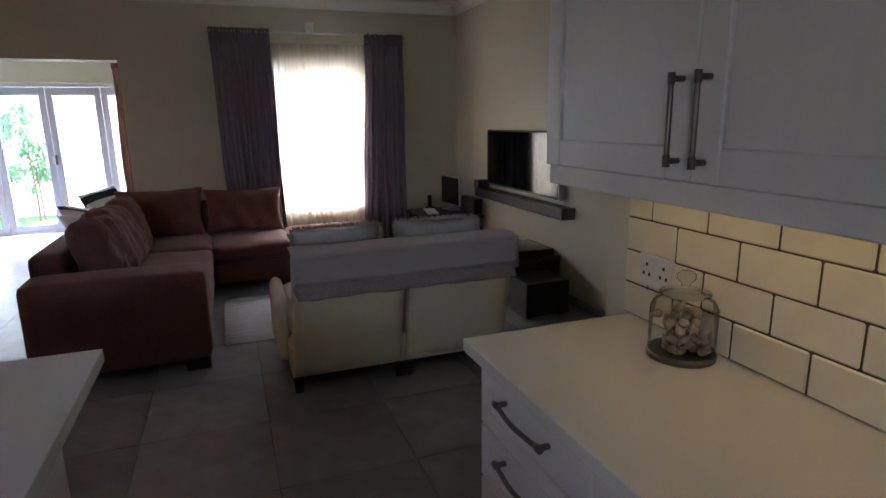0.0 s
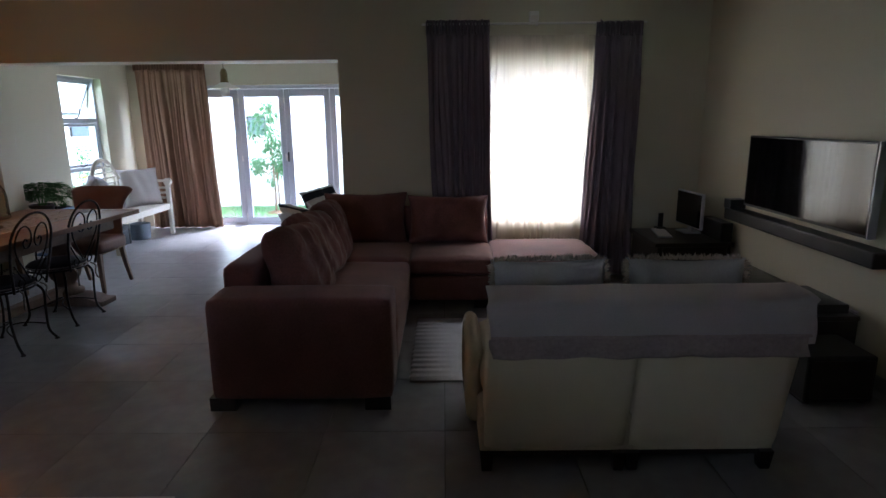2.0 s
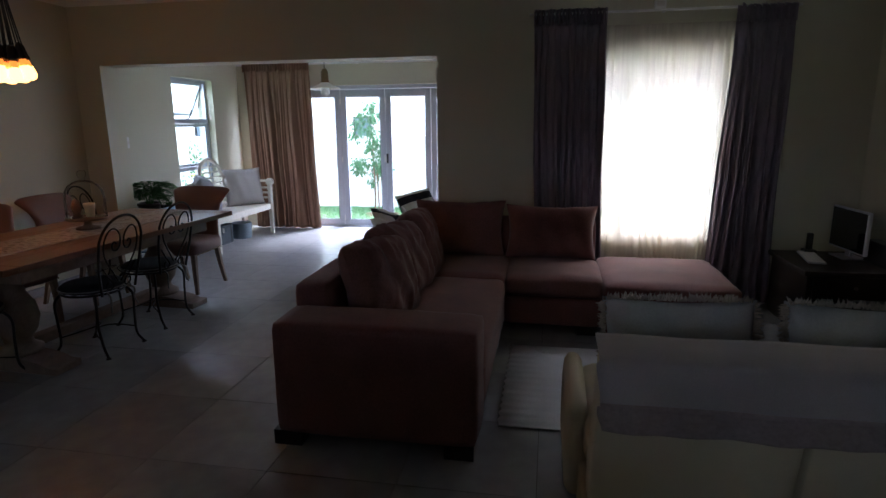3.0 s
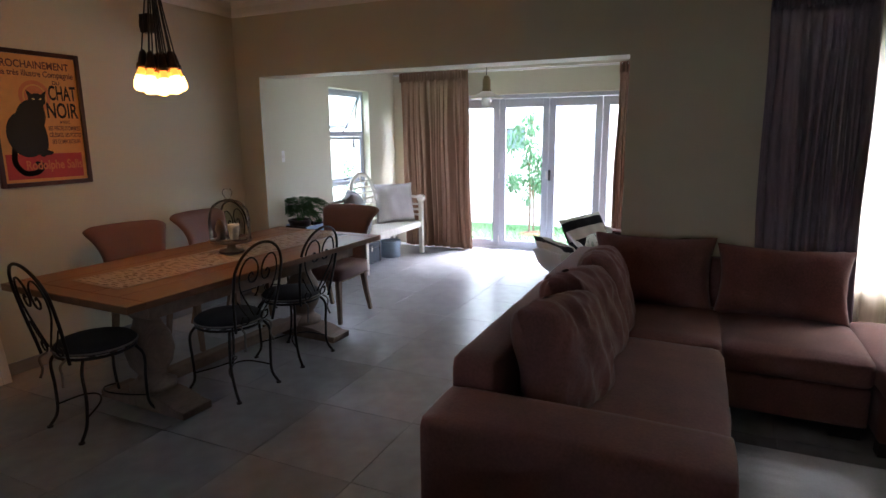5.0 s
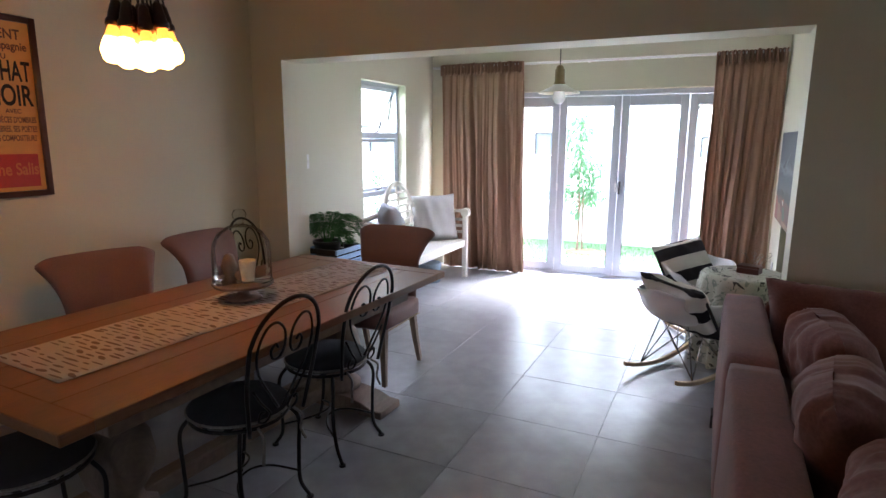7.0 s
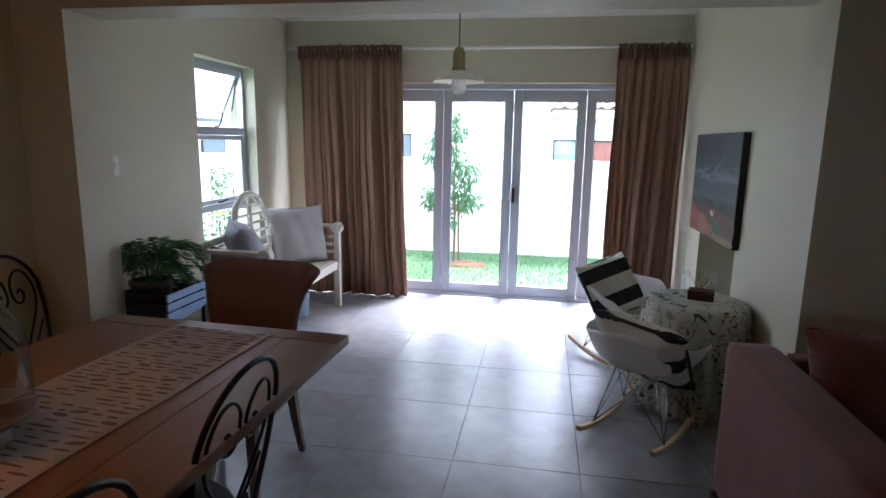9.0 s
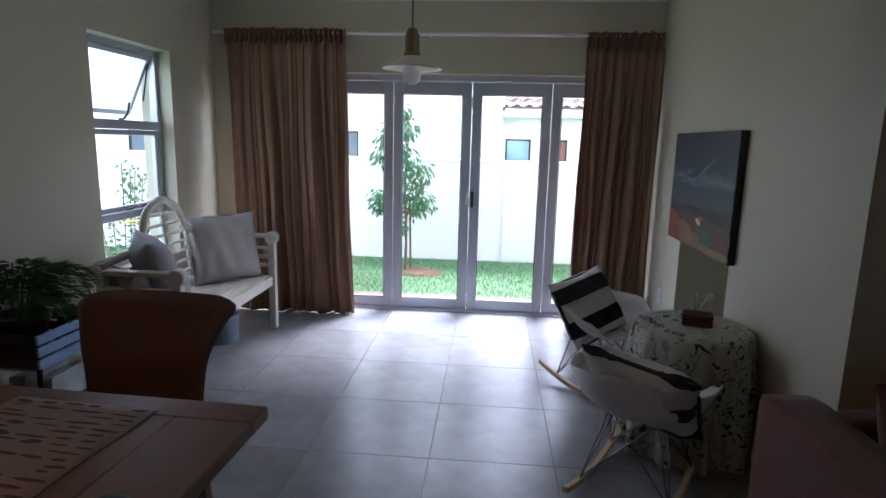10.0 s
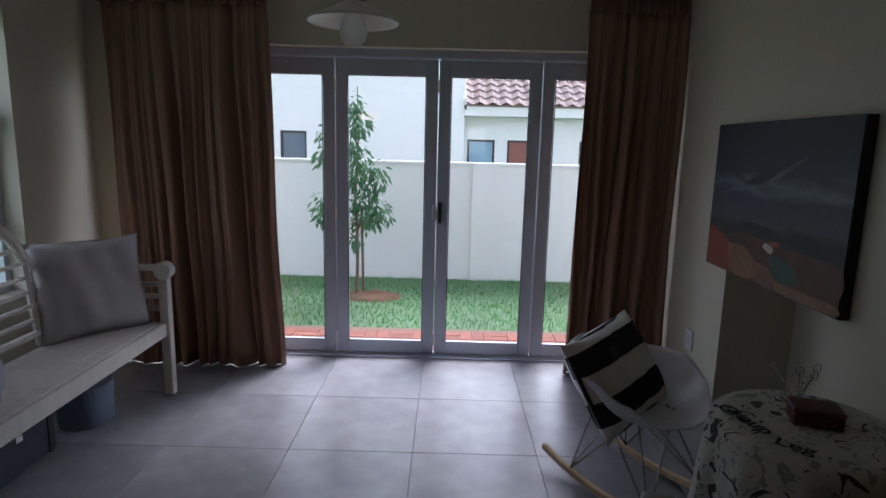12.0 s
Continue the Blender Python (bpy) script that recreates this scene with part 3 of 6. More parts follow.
roof.matrix_world = Matrix.Translation((0, 19.45, 2.42)) @ Matrix.Rotation(slope, 4, "X")
rt = mesh_of(sheet(8, 2, lambda u, v: (-0.16 + 0.32 * u, -0.2 + 0.42 * v, 0.035 * math.cos(2 * math.pi * u) + 0.02 - 0.03 * v)), ROOF, True)
for i in range(30):
    for j in range(9):
        ob = new("roof_tile", rt)
        ob.parent = roof
        ob.location = (-1.1 + 0.3 * i, 0.15 + 0.36 * j, 0.02)

# ---- living room ----
def cushion(bm, w, h, t, seed=0, nu=18, sag=0.0, crease=0.0):
    """A pillow in the xz plane: pinched corners, puffed middle, slight creases. Stands on z = 0."""
    def side(sgn):
        def at(u, v):
            a, b = 2 * u - 1, 2 * v - 1
            edge = max(0.0, (1 - a ** 4) * (1 - b ** 4)) ** 0.55
            ear = 1 + 0.06 * (a * b) ** 2 - 0.035 * (1 - a * a) * abs(b) ** 6 - 0.035 * (1 - b * b) * abs(a) ** 6
            p = Vector((a * w / 2 * ear, sgn * t / 2 * edge, h / 2 + b * h / 2 * ear))
            s = noise.noise_vector(p * 9 + Vector((seed, seed * 2, sgn)))
            p.y += 0.012 * s.y * edge + sgn * 0.006 * math.sin(11 * a + 3 * b + seed) * edge
            if crease:
                q = Vector((a * 2.2 + 0.5 * noise.noise((a * 2, b * 2, seed)), b * 1.1 - 0.7 * a * abs(a), seed * 3.7 + sgn))
                ridge = (1 - 2.2 * abs(noise.noise(q * 1.3))) + 0.5 * (1 - 2.2 * abs(noise.noise(q * 2.9)))
                p.y += sgn * crease * ridge * edge ** 0.6 * (0.4 + 0.6 * abs(b))
                p.z += 0.7 * crease * ridge * max(0, b) * abs(b)
            if crease > 0.008:
                p.z -= (0.05 + 0.03 * math.sin(3 * seed)) * (abs(a) ** 3 + 0.5 * a) * max(0, b) ** 2
            p.z += -sag * (1 - a * a) * v + 0.008 * s.z * edge
            return p
        return at
    sheet(nu, nu, side(1), bm)
    sheet(nu, nu, side(-1), bm)
    bmesh.ops.remove_doubles(bm, verts=bm.verts[:], dist=0.0008)
    return bm


def foot(x, y, z0, z1, s=0.05, taper=0.75):
    bm = boxes((x - s / 2, x + s / 2, y - s / 2, y + s / 2, z0, z1))
    for v in bm.verts:
        if v.co.z < (z0 + z1) / 2:
            v.co.x, v.co.y = x + (v.co.x - x) * taper, y + (v.co.y - y) * taper
    return bm


sofa = thing("sectional_sofa", pose(0, 0, 0), "brown suede corner sofa with loose back cushions", "sofa")
part("arm", soft(-0.615, 0.355, 3.77, 4.075, 0.07, 0.63, 0.028, 10, 0.008, 0.004, 1), SUEDE, sofa, "", True)
part("back", soft(-0.625, -0.44, 4.07, 5.40, 0.07, 0.735, 0.03, 10, 0.006, 0.004, 2), SUEDE, sofa, "", True)
part("back", soft(-0.63, -0.44, 5.405, 6.50, 0.07, 0.735, 0.03, 10, 0.006, 0.004, 3), SUEDE, sofa, "", True)
part("back", soft(-0.44, 1.04, 6.30, 6.415, 0.07, 0.735, 0.03, 10, 0.006, 0.004, 4), SUEDE, sofa, "", True)
part("base", soft(-0.44, 0.345, 4.075, 6.30, 0.07, 0.29, 0.02, 8, 0.0, 0.003, 5), SUEDE, sofa, "", True)
part("base", soft(0.345, 1.04, 5.50, 6.30, 0.07, 0.29, 0.02, 8, 0.0, 0.003, 6), SUEDE, sofa, "", True)
part("seat_cushion", soft(-0.44, 0.355, 4.08, 5.46, 0.285, 0.435, 0.045, 12, 0.018, 0.006, 7), SUEDE, sofa, "", True)
part("seat_cushion", soft(-0.44, 0.345, 5.47, 6.29, 0.285, 0.435, 0.045, 12, 0.018, 0.006, 8), SUEDE, sofa, "", True)
part("seat_cushion", soft(0.352, 1.045, 5.48, 6.29, 0.285, 0.435, 0.045, 12, 0.018, 0.006, 9), SUEDE, sofa, "", True)
for x, y in ((-0.55, 3.84), (0.29, 3.84), (-0.55, 6.4), (0.28, 5.2), (0.97, 5.58), (0.97, 6.3)):
    part("foot", boxes((x - 0.09, x + 0.05, y - 0.05, y + 0.05, 0, 0.075)), DARKWOOD, sofa)
for k, (x, y, rz, tilt, w, h, t) in enumerate(((-0.21, 4.42, 76, 14, 0.55, 0.49, 0.25), (-0.20, 4.95, 82, 20, 0.56, 0.50, 0.26), (-0.20, 5.49, 95, 16, 0.55, 0.50, 0.24),
                                               (-0.08, 6.14, 2, 10, 0.72, 0.45, 0.24), (0.67, 6.14, -2, 10, 0.70, 0.42, 0.24))):
    cu = part("back_cushion", cushion(bmesh.new(), w, h, t, k, 48, 0.0, 0.014 if k < 3 else 0.0075), SUEDE, sofa, "plump creased back cushion", True)
    cu.matrix_world = pose(x, y, 0.43, 0, 0, rz) @ pose(0, 0, 0, -tilt, 0, 0)
ottoman = thing("ottoman", pose(0, 0, 0), "wide brown suede footstool below the window", "ottoman")
part("base", soft(1.05, 1.93, 5.36, 6.28, 0.07, 0.29, 0.02, 8, 0.0, 0.003, 15), SUEDE, ottoman, "", True)
part("seat_cushion", soft(1.05, 1.93, 5.35, 6.28, 0.285, 0.435, 0.045, 12, 0.02, 0.006, 16), SUEDE, ottoman, "", True)
for x, y in ((1.1, 5.42), (1.86, 5.42), (1.1, 6.2), (1.86, 6.2)):
    part("foot", boxes((x - 0.04, x + 0.04, y - 0.04, y + 0.04, 0, 0.075)), DARKWOOD, ottoman)

FRINGE = material("shaggy_fringe", (0.40, 0.35, 0.30), 0.95, vary=0.3, grain=120, bump=0.8)
SILK = material("pale_blue_grey_silk", (0.42, 0.44, 0.46), 0.7, vary=0.12, grain=120, bump=0.2)


def loveseat():
    ob = thing("loveseat", pose(0, -0.045, 0), "cream two-seat sofa with a grey throw over its back", "sofa")
    for x0, x1, tx0, tx1, s in ((0.80, 1.420, 0.83, 1.470, 1), (1.442, 2.08, 1.492, 2.165, 2)):
        bm = soft(-1, 1, 3.255, 3.44, 0.105, 0.80, 0.035, 10, 0.006, 0.003, s)
        for v in bm.verts:
            f = (v.co.z - 0.105) / 0.77
            a, b = x0 + (tx0 - x0) * f, x1 + (tx1 - x1) * f
            v.co.x = (a + b) / 2 + v.co.x * (b - a) / 2
            v.co.y -= 0.045 * f
        part("backrest", bm, CREAM, ob, "", True)
        part("seat_cushion", soft(x0 + 0.01, x1 + 0.02, 3.43, 4.02, 0.26, 0.46, 0.05, 10, 0.02, 0.006, s + 3), CREAM, ob, "", True)
    part("seat_frame", bevelled(boxes((0.785, 2.085, 3.28, 4.0, 0.085, 0.26)), 0.01, 2), CREAM, ob)
    part("plinth", boxes((0.80, 2.07, 3.29, 3.96, 0.06, 0.085)), DARKWOOD, ob)
    for x in (0.735, 2.085):
        part("arm", soft(x, x + 0.08, 3.50, 4.06, 0.10, 0.49, 0.04, 10, 0.01, 0.006, 9), CREAM, ob, "", True)
    for x, y in ((0.815, 3.285), (1.40, 3.285), (1.46, 3.285), (2.05, 3.285), (0.815, 3.9), (2.05, 3.9)):
        part("foot", foot(x, y, 0, 0.09, 0.06, 0.7), DARKWOOD, ob)
    return ob


loveseat()


def throw_cloth(name, drop_y, z_low, z_high, mat, label, parent, x0, x1, seed):
    def at(u, v):
        x = x0 + (x1 - x0) * u
        r = 0.02 * noise.noise((x * 4, v * 3, seed))
        if v < 0.6:
            z = z_low + (z_high - z_low) * v / 0.6
            f = (z - 0.105) / 0.77
            return (x + 0.01 * math.sin(6 * v + seed), 3.248 - 0.045 * f - 0.004 - abs(r) * 0.5, z + 0.012 * noise.noise((x * 7, 0, seed)) * (1 - v))
        s = (v - 0.6) / 0.4
        a = math.pi * min(s / 0.5, 1) * 0.5
        return (x, 3.20 - 0.004 + 0.20 * s, z_high + 0.016 * math.sin(a) + r * 0.3)
    return part(name, sheet(40, 20, at), mat, parent, label, True, 0.004)


blanket = thing("throw_blanket", pose(0, -0.045, 0), "grey woven throw draped over the sofa back", "blanket")
throw_cloth("cloth", 0, 0.61, 0.803, THROW, "", blanket, 0.815, 2.155, 1)
throw_cloth("border", 0, 0.555, 0.65, material("mauve_border", (0.33, 0.27, 0.26), 0.95, vary=0.2, bump=0.4), "darker woven fringe border", blanket, 0.825, 2.14, 2).location = (0, -0.005, 0)
for k, (x, rz) in enumerate(((1.15, 3), (1.80, -4))):
    pil = thing("cushion", pose(x, 3.55, 0.485, 0, 0, rz) @ pose(0, 0, 0, -16, 0, 0), "pale grey-blue cushion with a shaggy fringe", "cushion", "cushions on the loveseat")
    part("cover", cushion(bmesh.new(), 0.54, 0.385, 0.17, 20 + k), SILK, pil, "", True)
    bm = bmesh.new()
    rnd = random.Random(k)
    for q in range(900):
        s = rnd.random() * 4
        e = s % 1 * 2 - 1
        px, pz, dx, dz = ((e, 1, 0, 1), (1, e, 1, 0), (e, -1, 0, -1), (-1, e, -1, 0))[int(s)]
        p = Vector((px * 0.266, rnd.uniform(-0.012, 0.012), 0.1925 + pz * 0.188))
        d = Vector((dx + rnd.uniform(-0.5, 0.5), rnd.uniform(-0.8, 0.8), dz + rnd.uniform(-0.5, 0.5))).normalized()
        leaf(bm, p, d, Vector((0, 1, 0.3)).normalized(), rnd.uniform(0.025, 0.045), 0.005)
    part("fringe", bm, FRINGE, pil, "shaggy beige fringe")

RUG = material("white_rag_rug", (0.66, 0.67, 0.70), 0.95, vary=0.10, grain=90, blotch=8, bump=0.15)
bm = sheet(6, 168, lambda u, v: (0.42 + 1.88 * u + 0.006 * math.sin(v * 90) * (1 - u), 4.13 + 1.12 * v, 0.006 + 0.0006 * noise.noise((u * 4, v * 9, 2.0))))
tagged(part("rug", bm, RUG, None, "", True, 0.004), "small white ribbed cotton rug on the floor", "rug")

tv = thing("television", pose(0, 0, 0), "flat black television mounted on the wall", "television")
part("screen", boxes((3.026, 3.03, 4.15, 5.495, 0.865, 1.375)), SCREEN, tv)
part("bezel", bevelled(boxes((3.028, 3.07, 4.13, 5.515, 0.845, 1.39)), 0.006, 2), BLACK, tv)
part("edge_trim", boxes((3.022, 3.072, 4.122, 4.13, 0.845, 1.39)), ALU, tv, "thin silver edge")
part("wall_bracket", boxes((3.07, 3.10, 4.6, 5.0, 1.0, 1.25)), BLACK, tv)
shelf = thing("sound_bar", pose(0, 0, 0), "long black sound bar on the wall under the television", "speaker")
part("body", bevelled(boxes((2.97, 3.095, 3.98, 5.705, 0.705, 0.80)), 0.01, 2), BLACK, shelf)
part("end_cap", bevelled(boxes((2.965, 3.095, 5.60, 5.71, 0.80, 0.875)), 0.006, 2), BLACK, shelf)
for y in (4.67, 4.263):
    so = thing("wall_socket", pose(XR, y, 0.35), "white double wall socket low on the wall", "socket", "sockets by the television")
    part("plate", bevelled(boxes((-0.012, 0, -0.06, 0.06, -0.04, 0.04)), 0.004, 2), SHELL, so)
    part("plug", bevelled(boxes((-0.045, -0.012, -0.045, -0.005, -0.03, 0.01)), 0.006, 2), SHELL, so)
sub = thing("subwoofer", pose(0, 0, 0), "black subwoofer box on the floor", "speaker")
part("body", bevelled(boxes((2.56, 2.93, 3.78, 4.12, 0.02, 0.285)), 0.012, 2), BLACK, sub)
part("grille", bevelled(boxes((2.58, 2.91, 3.768, 3.78, 0.05, 0.265)), 0.004, 1), DARKWOOD, sub)
for x in (2.6, 2.89):
    part("foot", boxes((x - 0.02, x + 0.02, 3.82, 4.08, 0, 0.02)), BLACK, sub)
cab = thing("media_cabinet", pose(0, 0, 0), "low dark wooden cabinet under the television", "cabinet")
part("top", bevelled(boxes((2.62, 3.085, 4.16, 5.45, 0.345, 0.375)), 0.004, 1), DARKWOOD, cab)
part("shelf", boxes((2.64, 3.08, 4.18, 5.43, 0.12, 0.14)), DARKWOOD, cab)
for y in (4.17, 4.79, 5.42):
    part("upright", boxes((2.63, 3.08, y, y + 0.025, 0.0, 0.345)), DARKWOOD, cab)
dec = thing("disc_player", pose(0, 0, 0), "black disc player on the low cabinet", "media player")
part("body", bevelled(boxes((2.66, 3.04, 4.2, 4.62, 0.378, 0.435)), 0.006, 2), BLACK, dec)
part("front_panel", boxes((2.655, 2.66, 4.22, 4.60, 0.39, 0.42)), SCREEN, dec)

desk = thing("desk", pose(0, 0, 0), "dark wooden corner desk with drawers", "desk")
part("top", bevelled(boxes((2.42, 3.085, 5.70, 6.42, 0.46, 0.495)), 0.005, 2), DARKWOOD, desk)
part("side_panel", boxes((2.45, 2.48, 5.73, 6.40, 0, 0.46)), DARKWOOD, desk)
part("side_panel", boxes((3.04, 3.07, 5.73, 6.40, 0, 0.46)), DARKWOOD, desk)
part("back_panel", boxes((2.48, 3.04, 6.37, 6.40, 0.05, 0.46)), DARKWOOD, desk)
for z in (0.10, 0.29):
    d = part("drawer", bevelled(boxes((2.49, 3.03, 5.72, 5.74, z, z + 0.165)), 0.004, 1), DARKWOOD, desk)
    part("knob", lathe([(0.0, 0), (0.012, 0.004), (0.014, 0.012), (0.0, 0.02)], 10), BRONZE, d).matrix_world = pose(2.76, 5.72, z + 0.09, 90)
mon = thing("computer_monitor", pose(2.90, 6.20, 0.497, 0, 0, 94), "thin silver-edged computer monitor turned sideways", "monitor")
part("bezel", bevelled(boxes((-0.235, 0.235, -0.012, 0.018, 0.055, 0.375)), 0.006, 2), ALU, mon, "silver bezel")
part("screen", boxes((-0.222, 0.222, -0.0, 0.0205, 0.068, 0.362)), SCREEN, mon)
part("stand", boxes((-0.03, 0.03, -0.02, 0.0, 0.0, 0.08), (-0.1, 0.1, -0.08, 0.08, 0, 0.012)), ALU, mon)
kb = thing("keyboard", pose(2.62, 6.12, 0.497, 0, 0, 80), "slim silver keyboard lying on the desk", "keyboard")
part("case", bevelled(boxes((-0.2, 0.2, -0.06, 0.06, 0, 0.014)), 0.004, 1), ALU, kb)
key = mesh_of(bevelled(boxes((-0.0125, 0.0125, -0.008, 0.008, 0, 0.005)), 0.002, 1), SHELL)
for i in range(12):
    for j in range(5):
        ob = new("key", key)
        ob.parent = kb
        ob.location = (-0.178 + 0.0324 * i, -0.046 + 0.023 * j, 0.0142)
ph = thing("desk_phone", pose(2.68, 6.32, 0.497), "black cordless phone in its cradle", "phone")
part("cradle", bevelled(boxes((-0.045, 0.045, -0.045, 0.045, 0, 0.03)), 0.008, 2), BLACK, ph)
part("handset", bevelled(boxes((-0.022, 0.022, -0.012, 0.02, 0.02, 0.16)), 0.008, 2), BLACK, ph)
tw = thing("computer_tower", pose(0, 0, 0), "black computer case on the corner desk", "computer")
part("case", bevelled(boxes((2.97, 3.07, 5.72, 6.12, 0.497, 0.66)), 0.006, 1), BLACK, tw)
part("front_panel", boxes((2.98, 3.06, 5.712, 5.72, 0.51, 0.65)), SCREEN, tw)
al = thing("alarm_sensor", pose(1.47, YF, 2.44), "small white alarm sensor above the window", "sensor")
part("body", bevelled(boxes((-0.045, 0.045, -0.045, 0, -0.045, 0.05)), 0.012, 3), SHELL, al)
part("lens", bevelled(boxes((-0.03, 0.03, -0.052, -0.045, -0.03, 0.01)), 0.003, 1), WHITE_GLOSS, al)

# ---- dining room ----
table = thing("dining_table", pose(-2.675, 5.02, 0, 0, 0, -2.3), "long oak dining table on two turned pedestals", "table")
for k in range(5):
    x = -0.525 + 0.21 * k
    part("plank", bevelled(boxes((x + 0.0006, x + 0.2094, -0.985, 0.985, 0.742, 0.78)), 0.0025, 1), OAK, table)
for y in (-1.035, 1.035):
    part("breadboard_end", bevelled(boxes((-0.525, 0.525, y - 0.0495, y + 0.0495, 0.742, 0.7805)), 0.003, 1), OAK, table)
part("apron", bevelled(boxes((-0.40, -0.37, -0.88, 0.88, 0.64, 0.742), (0.37, 0.40, -0.88, 0.88, 0.64, 0.742), (-0.37, 0.37, -0.88, -0.85, 0.64, 0.742), (-0.37, 0.37, 0.85, 0.88, 0.64, 0.742)), 0.003, 1), GREYOAK, table)
for y in (-0.62, 0.74):
    part("pedestal", lathe([(0.10, 0.09), (0.13, 0.10), (0.13, 0.13), (0.085, 0.16), (0.075, 0.19), (0.115, 0.25), (0.135, 0.33), (0.12, 0.42), (0.08, 0.49), (0.07, 0.53), (0.095, 0.555), (0.095, 0.58), (0.12, 0.60), (0.12, 0.66)], 28, None, 0, y), GREYOAK, table, "thick turned baluster pedestal", True)
    bm = boxes((-0.36, 0.36, y - 0.10, y + 0.10, 0.0, 0.09))
    bmesh.ops.subdivide_edges(bm, edges=[e for e in bm.edges if abs(e.verts[0].co.x - e.verts[1].co.x) > 0.5], cuts=10)
    for v in bm.verts:
        if v.co.z > 0.05:
            v.co.z = 0.045 + 0.05 * max(0, 1 - (abs(v.co.x) / 0.3) ** 3)
    part("foot", bevelled(bm, 0.004, 1), GREYOAK, table, "curved trestle foot")
    part("bearer", bevelled(boxes((-0.36, 0.36, y - 0.06, y + 0.06, 0.655, 0.741)), 0.004, 1), GREYOAK, table)
part("stretcher", bevelled(boxes((-0.04, 0.04, -0.55, 0.67, 0.10, 0.17)), 0.005, 1), GREYOAK, table)

def disc(bm, x, y, rx, ry, z, rot=0, n=28):
    c, s = math.cos(rot), math.sin(rot)
    bm.faces.new([bm.verts.new((x + rx * math.cos(a) * c - ry * math.sin(a) * s, y + rx * math.cos(a) * s + ry * math.sin(a) * c, z)) for a in [2 * math.pi * k / n for k in range(n)]])
    return bm


LINEN = material("cream_linen", (0.43, 0.40, 0.395), 0.95, vary=0.08, grain=300, bump=0.3)
PRINT = plain("brown_print", (0.17, 0.12, 0.11), 0.95)
runner = thing("table_runner", pose(-2.66, 5.08, 0.7815, 0, 0, -4), "cream linen runner printed with dark script", "table runner")
part("cloth", sheet(8, 60, lambda u, v: (-0.21 + 0.42 * u + 0.003 * math.sin(20 * v), -0.95 + 1.9 * v, 0.002 + 0.0015 * noise.noise((u * 5, v * 20, 3)))), LINEN, runner, "", True, 0.002)
rnd = random.Random(3)
bm = bmesh.new()
for j in range(70):
    y = -0.93 + 1.86 * j / 69
    x = -0.19
    while x < 0.17:
        w = rnd.uniform(0.03, 0.11)
        big = rnd.random() < 0.13
        yy = y + rnd.uniform(-0.005, 0.005)
        if big:
            disc(bm, x + 0.026, yy, 0.027, 0.0095, 0.0047 + 0.0001 * rnd.random(), rnd.uniform(-0.3, 0.3), 12)
            w = 0.055
        elif rnd.random() < 0.85:
            half = (min(x + w, 0.197) - x) / 2
            disc(bm, x + half, yy, half, rnd.uniform(0.0035, 0.0065), 0.0045 + 0.0002 * rnd.random(), rnd.uniform(-0.05, 0.05), 10)
        x += w + rnd.uniform(0.006, 0.025)
part("print", bm, PRINT, runner, "rows of dark printed script and motifs")["kind"] = "stuff"


def arc(cx, cz, r, a0, a1, n=14):
    return [(cx + r * math.cos(math.radians(a0 + (a1 - a0) * k / n)), cz + r * math.sin(math.radians(a0 + (a1 - a0) * k / n))) for k in range(n + 1)]


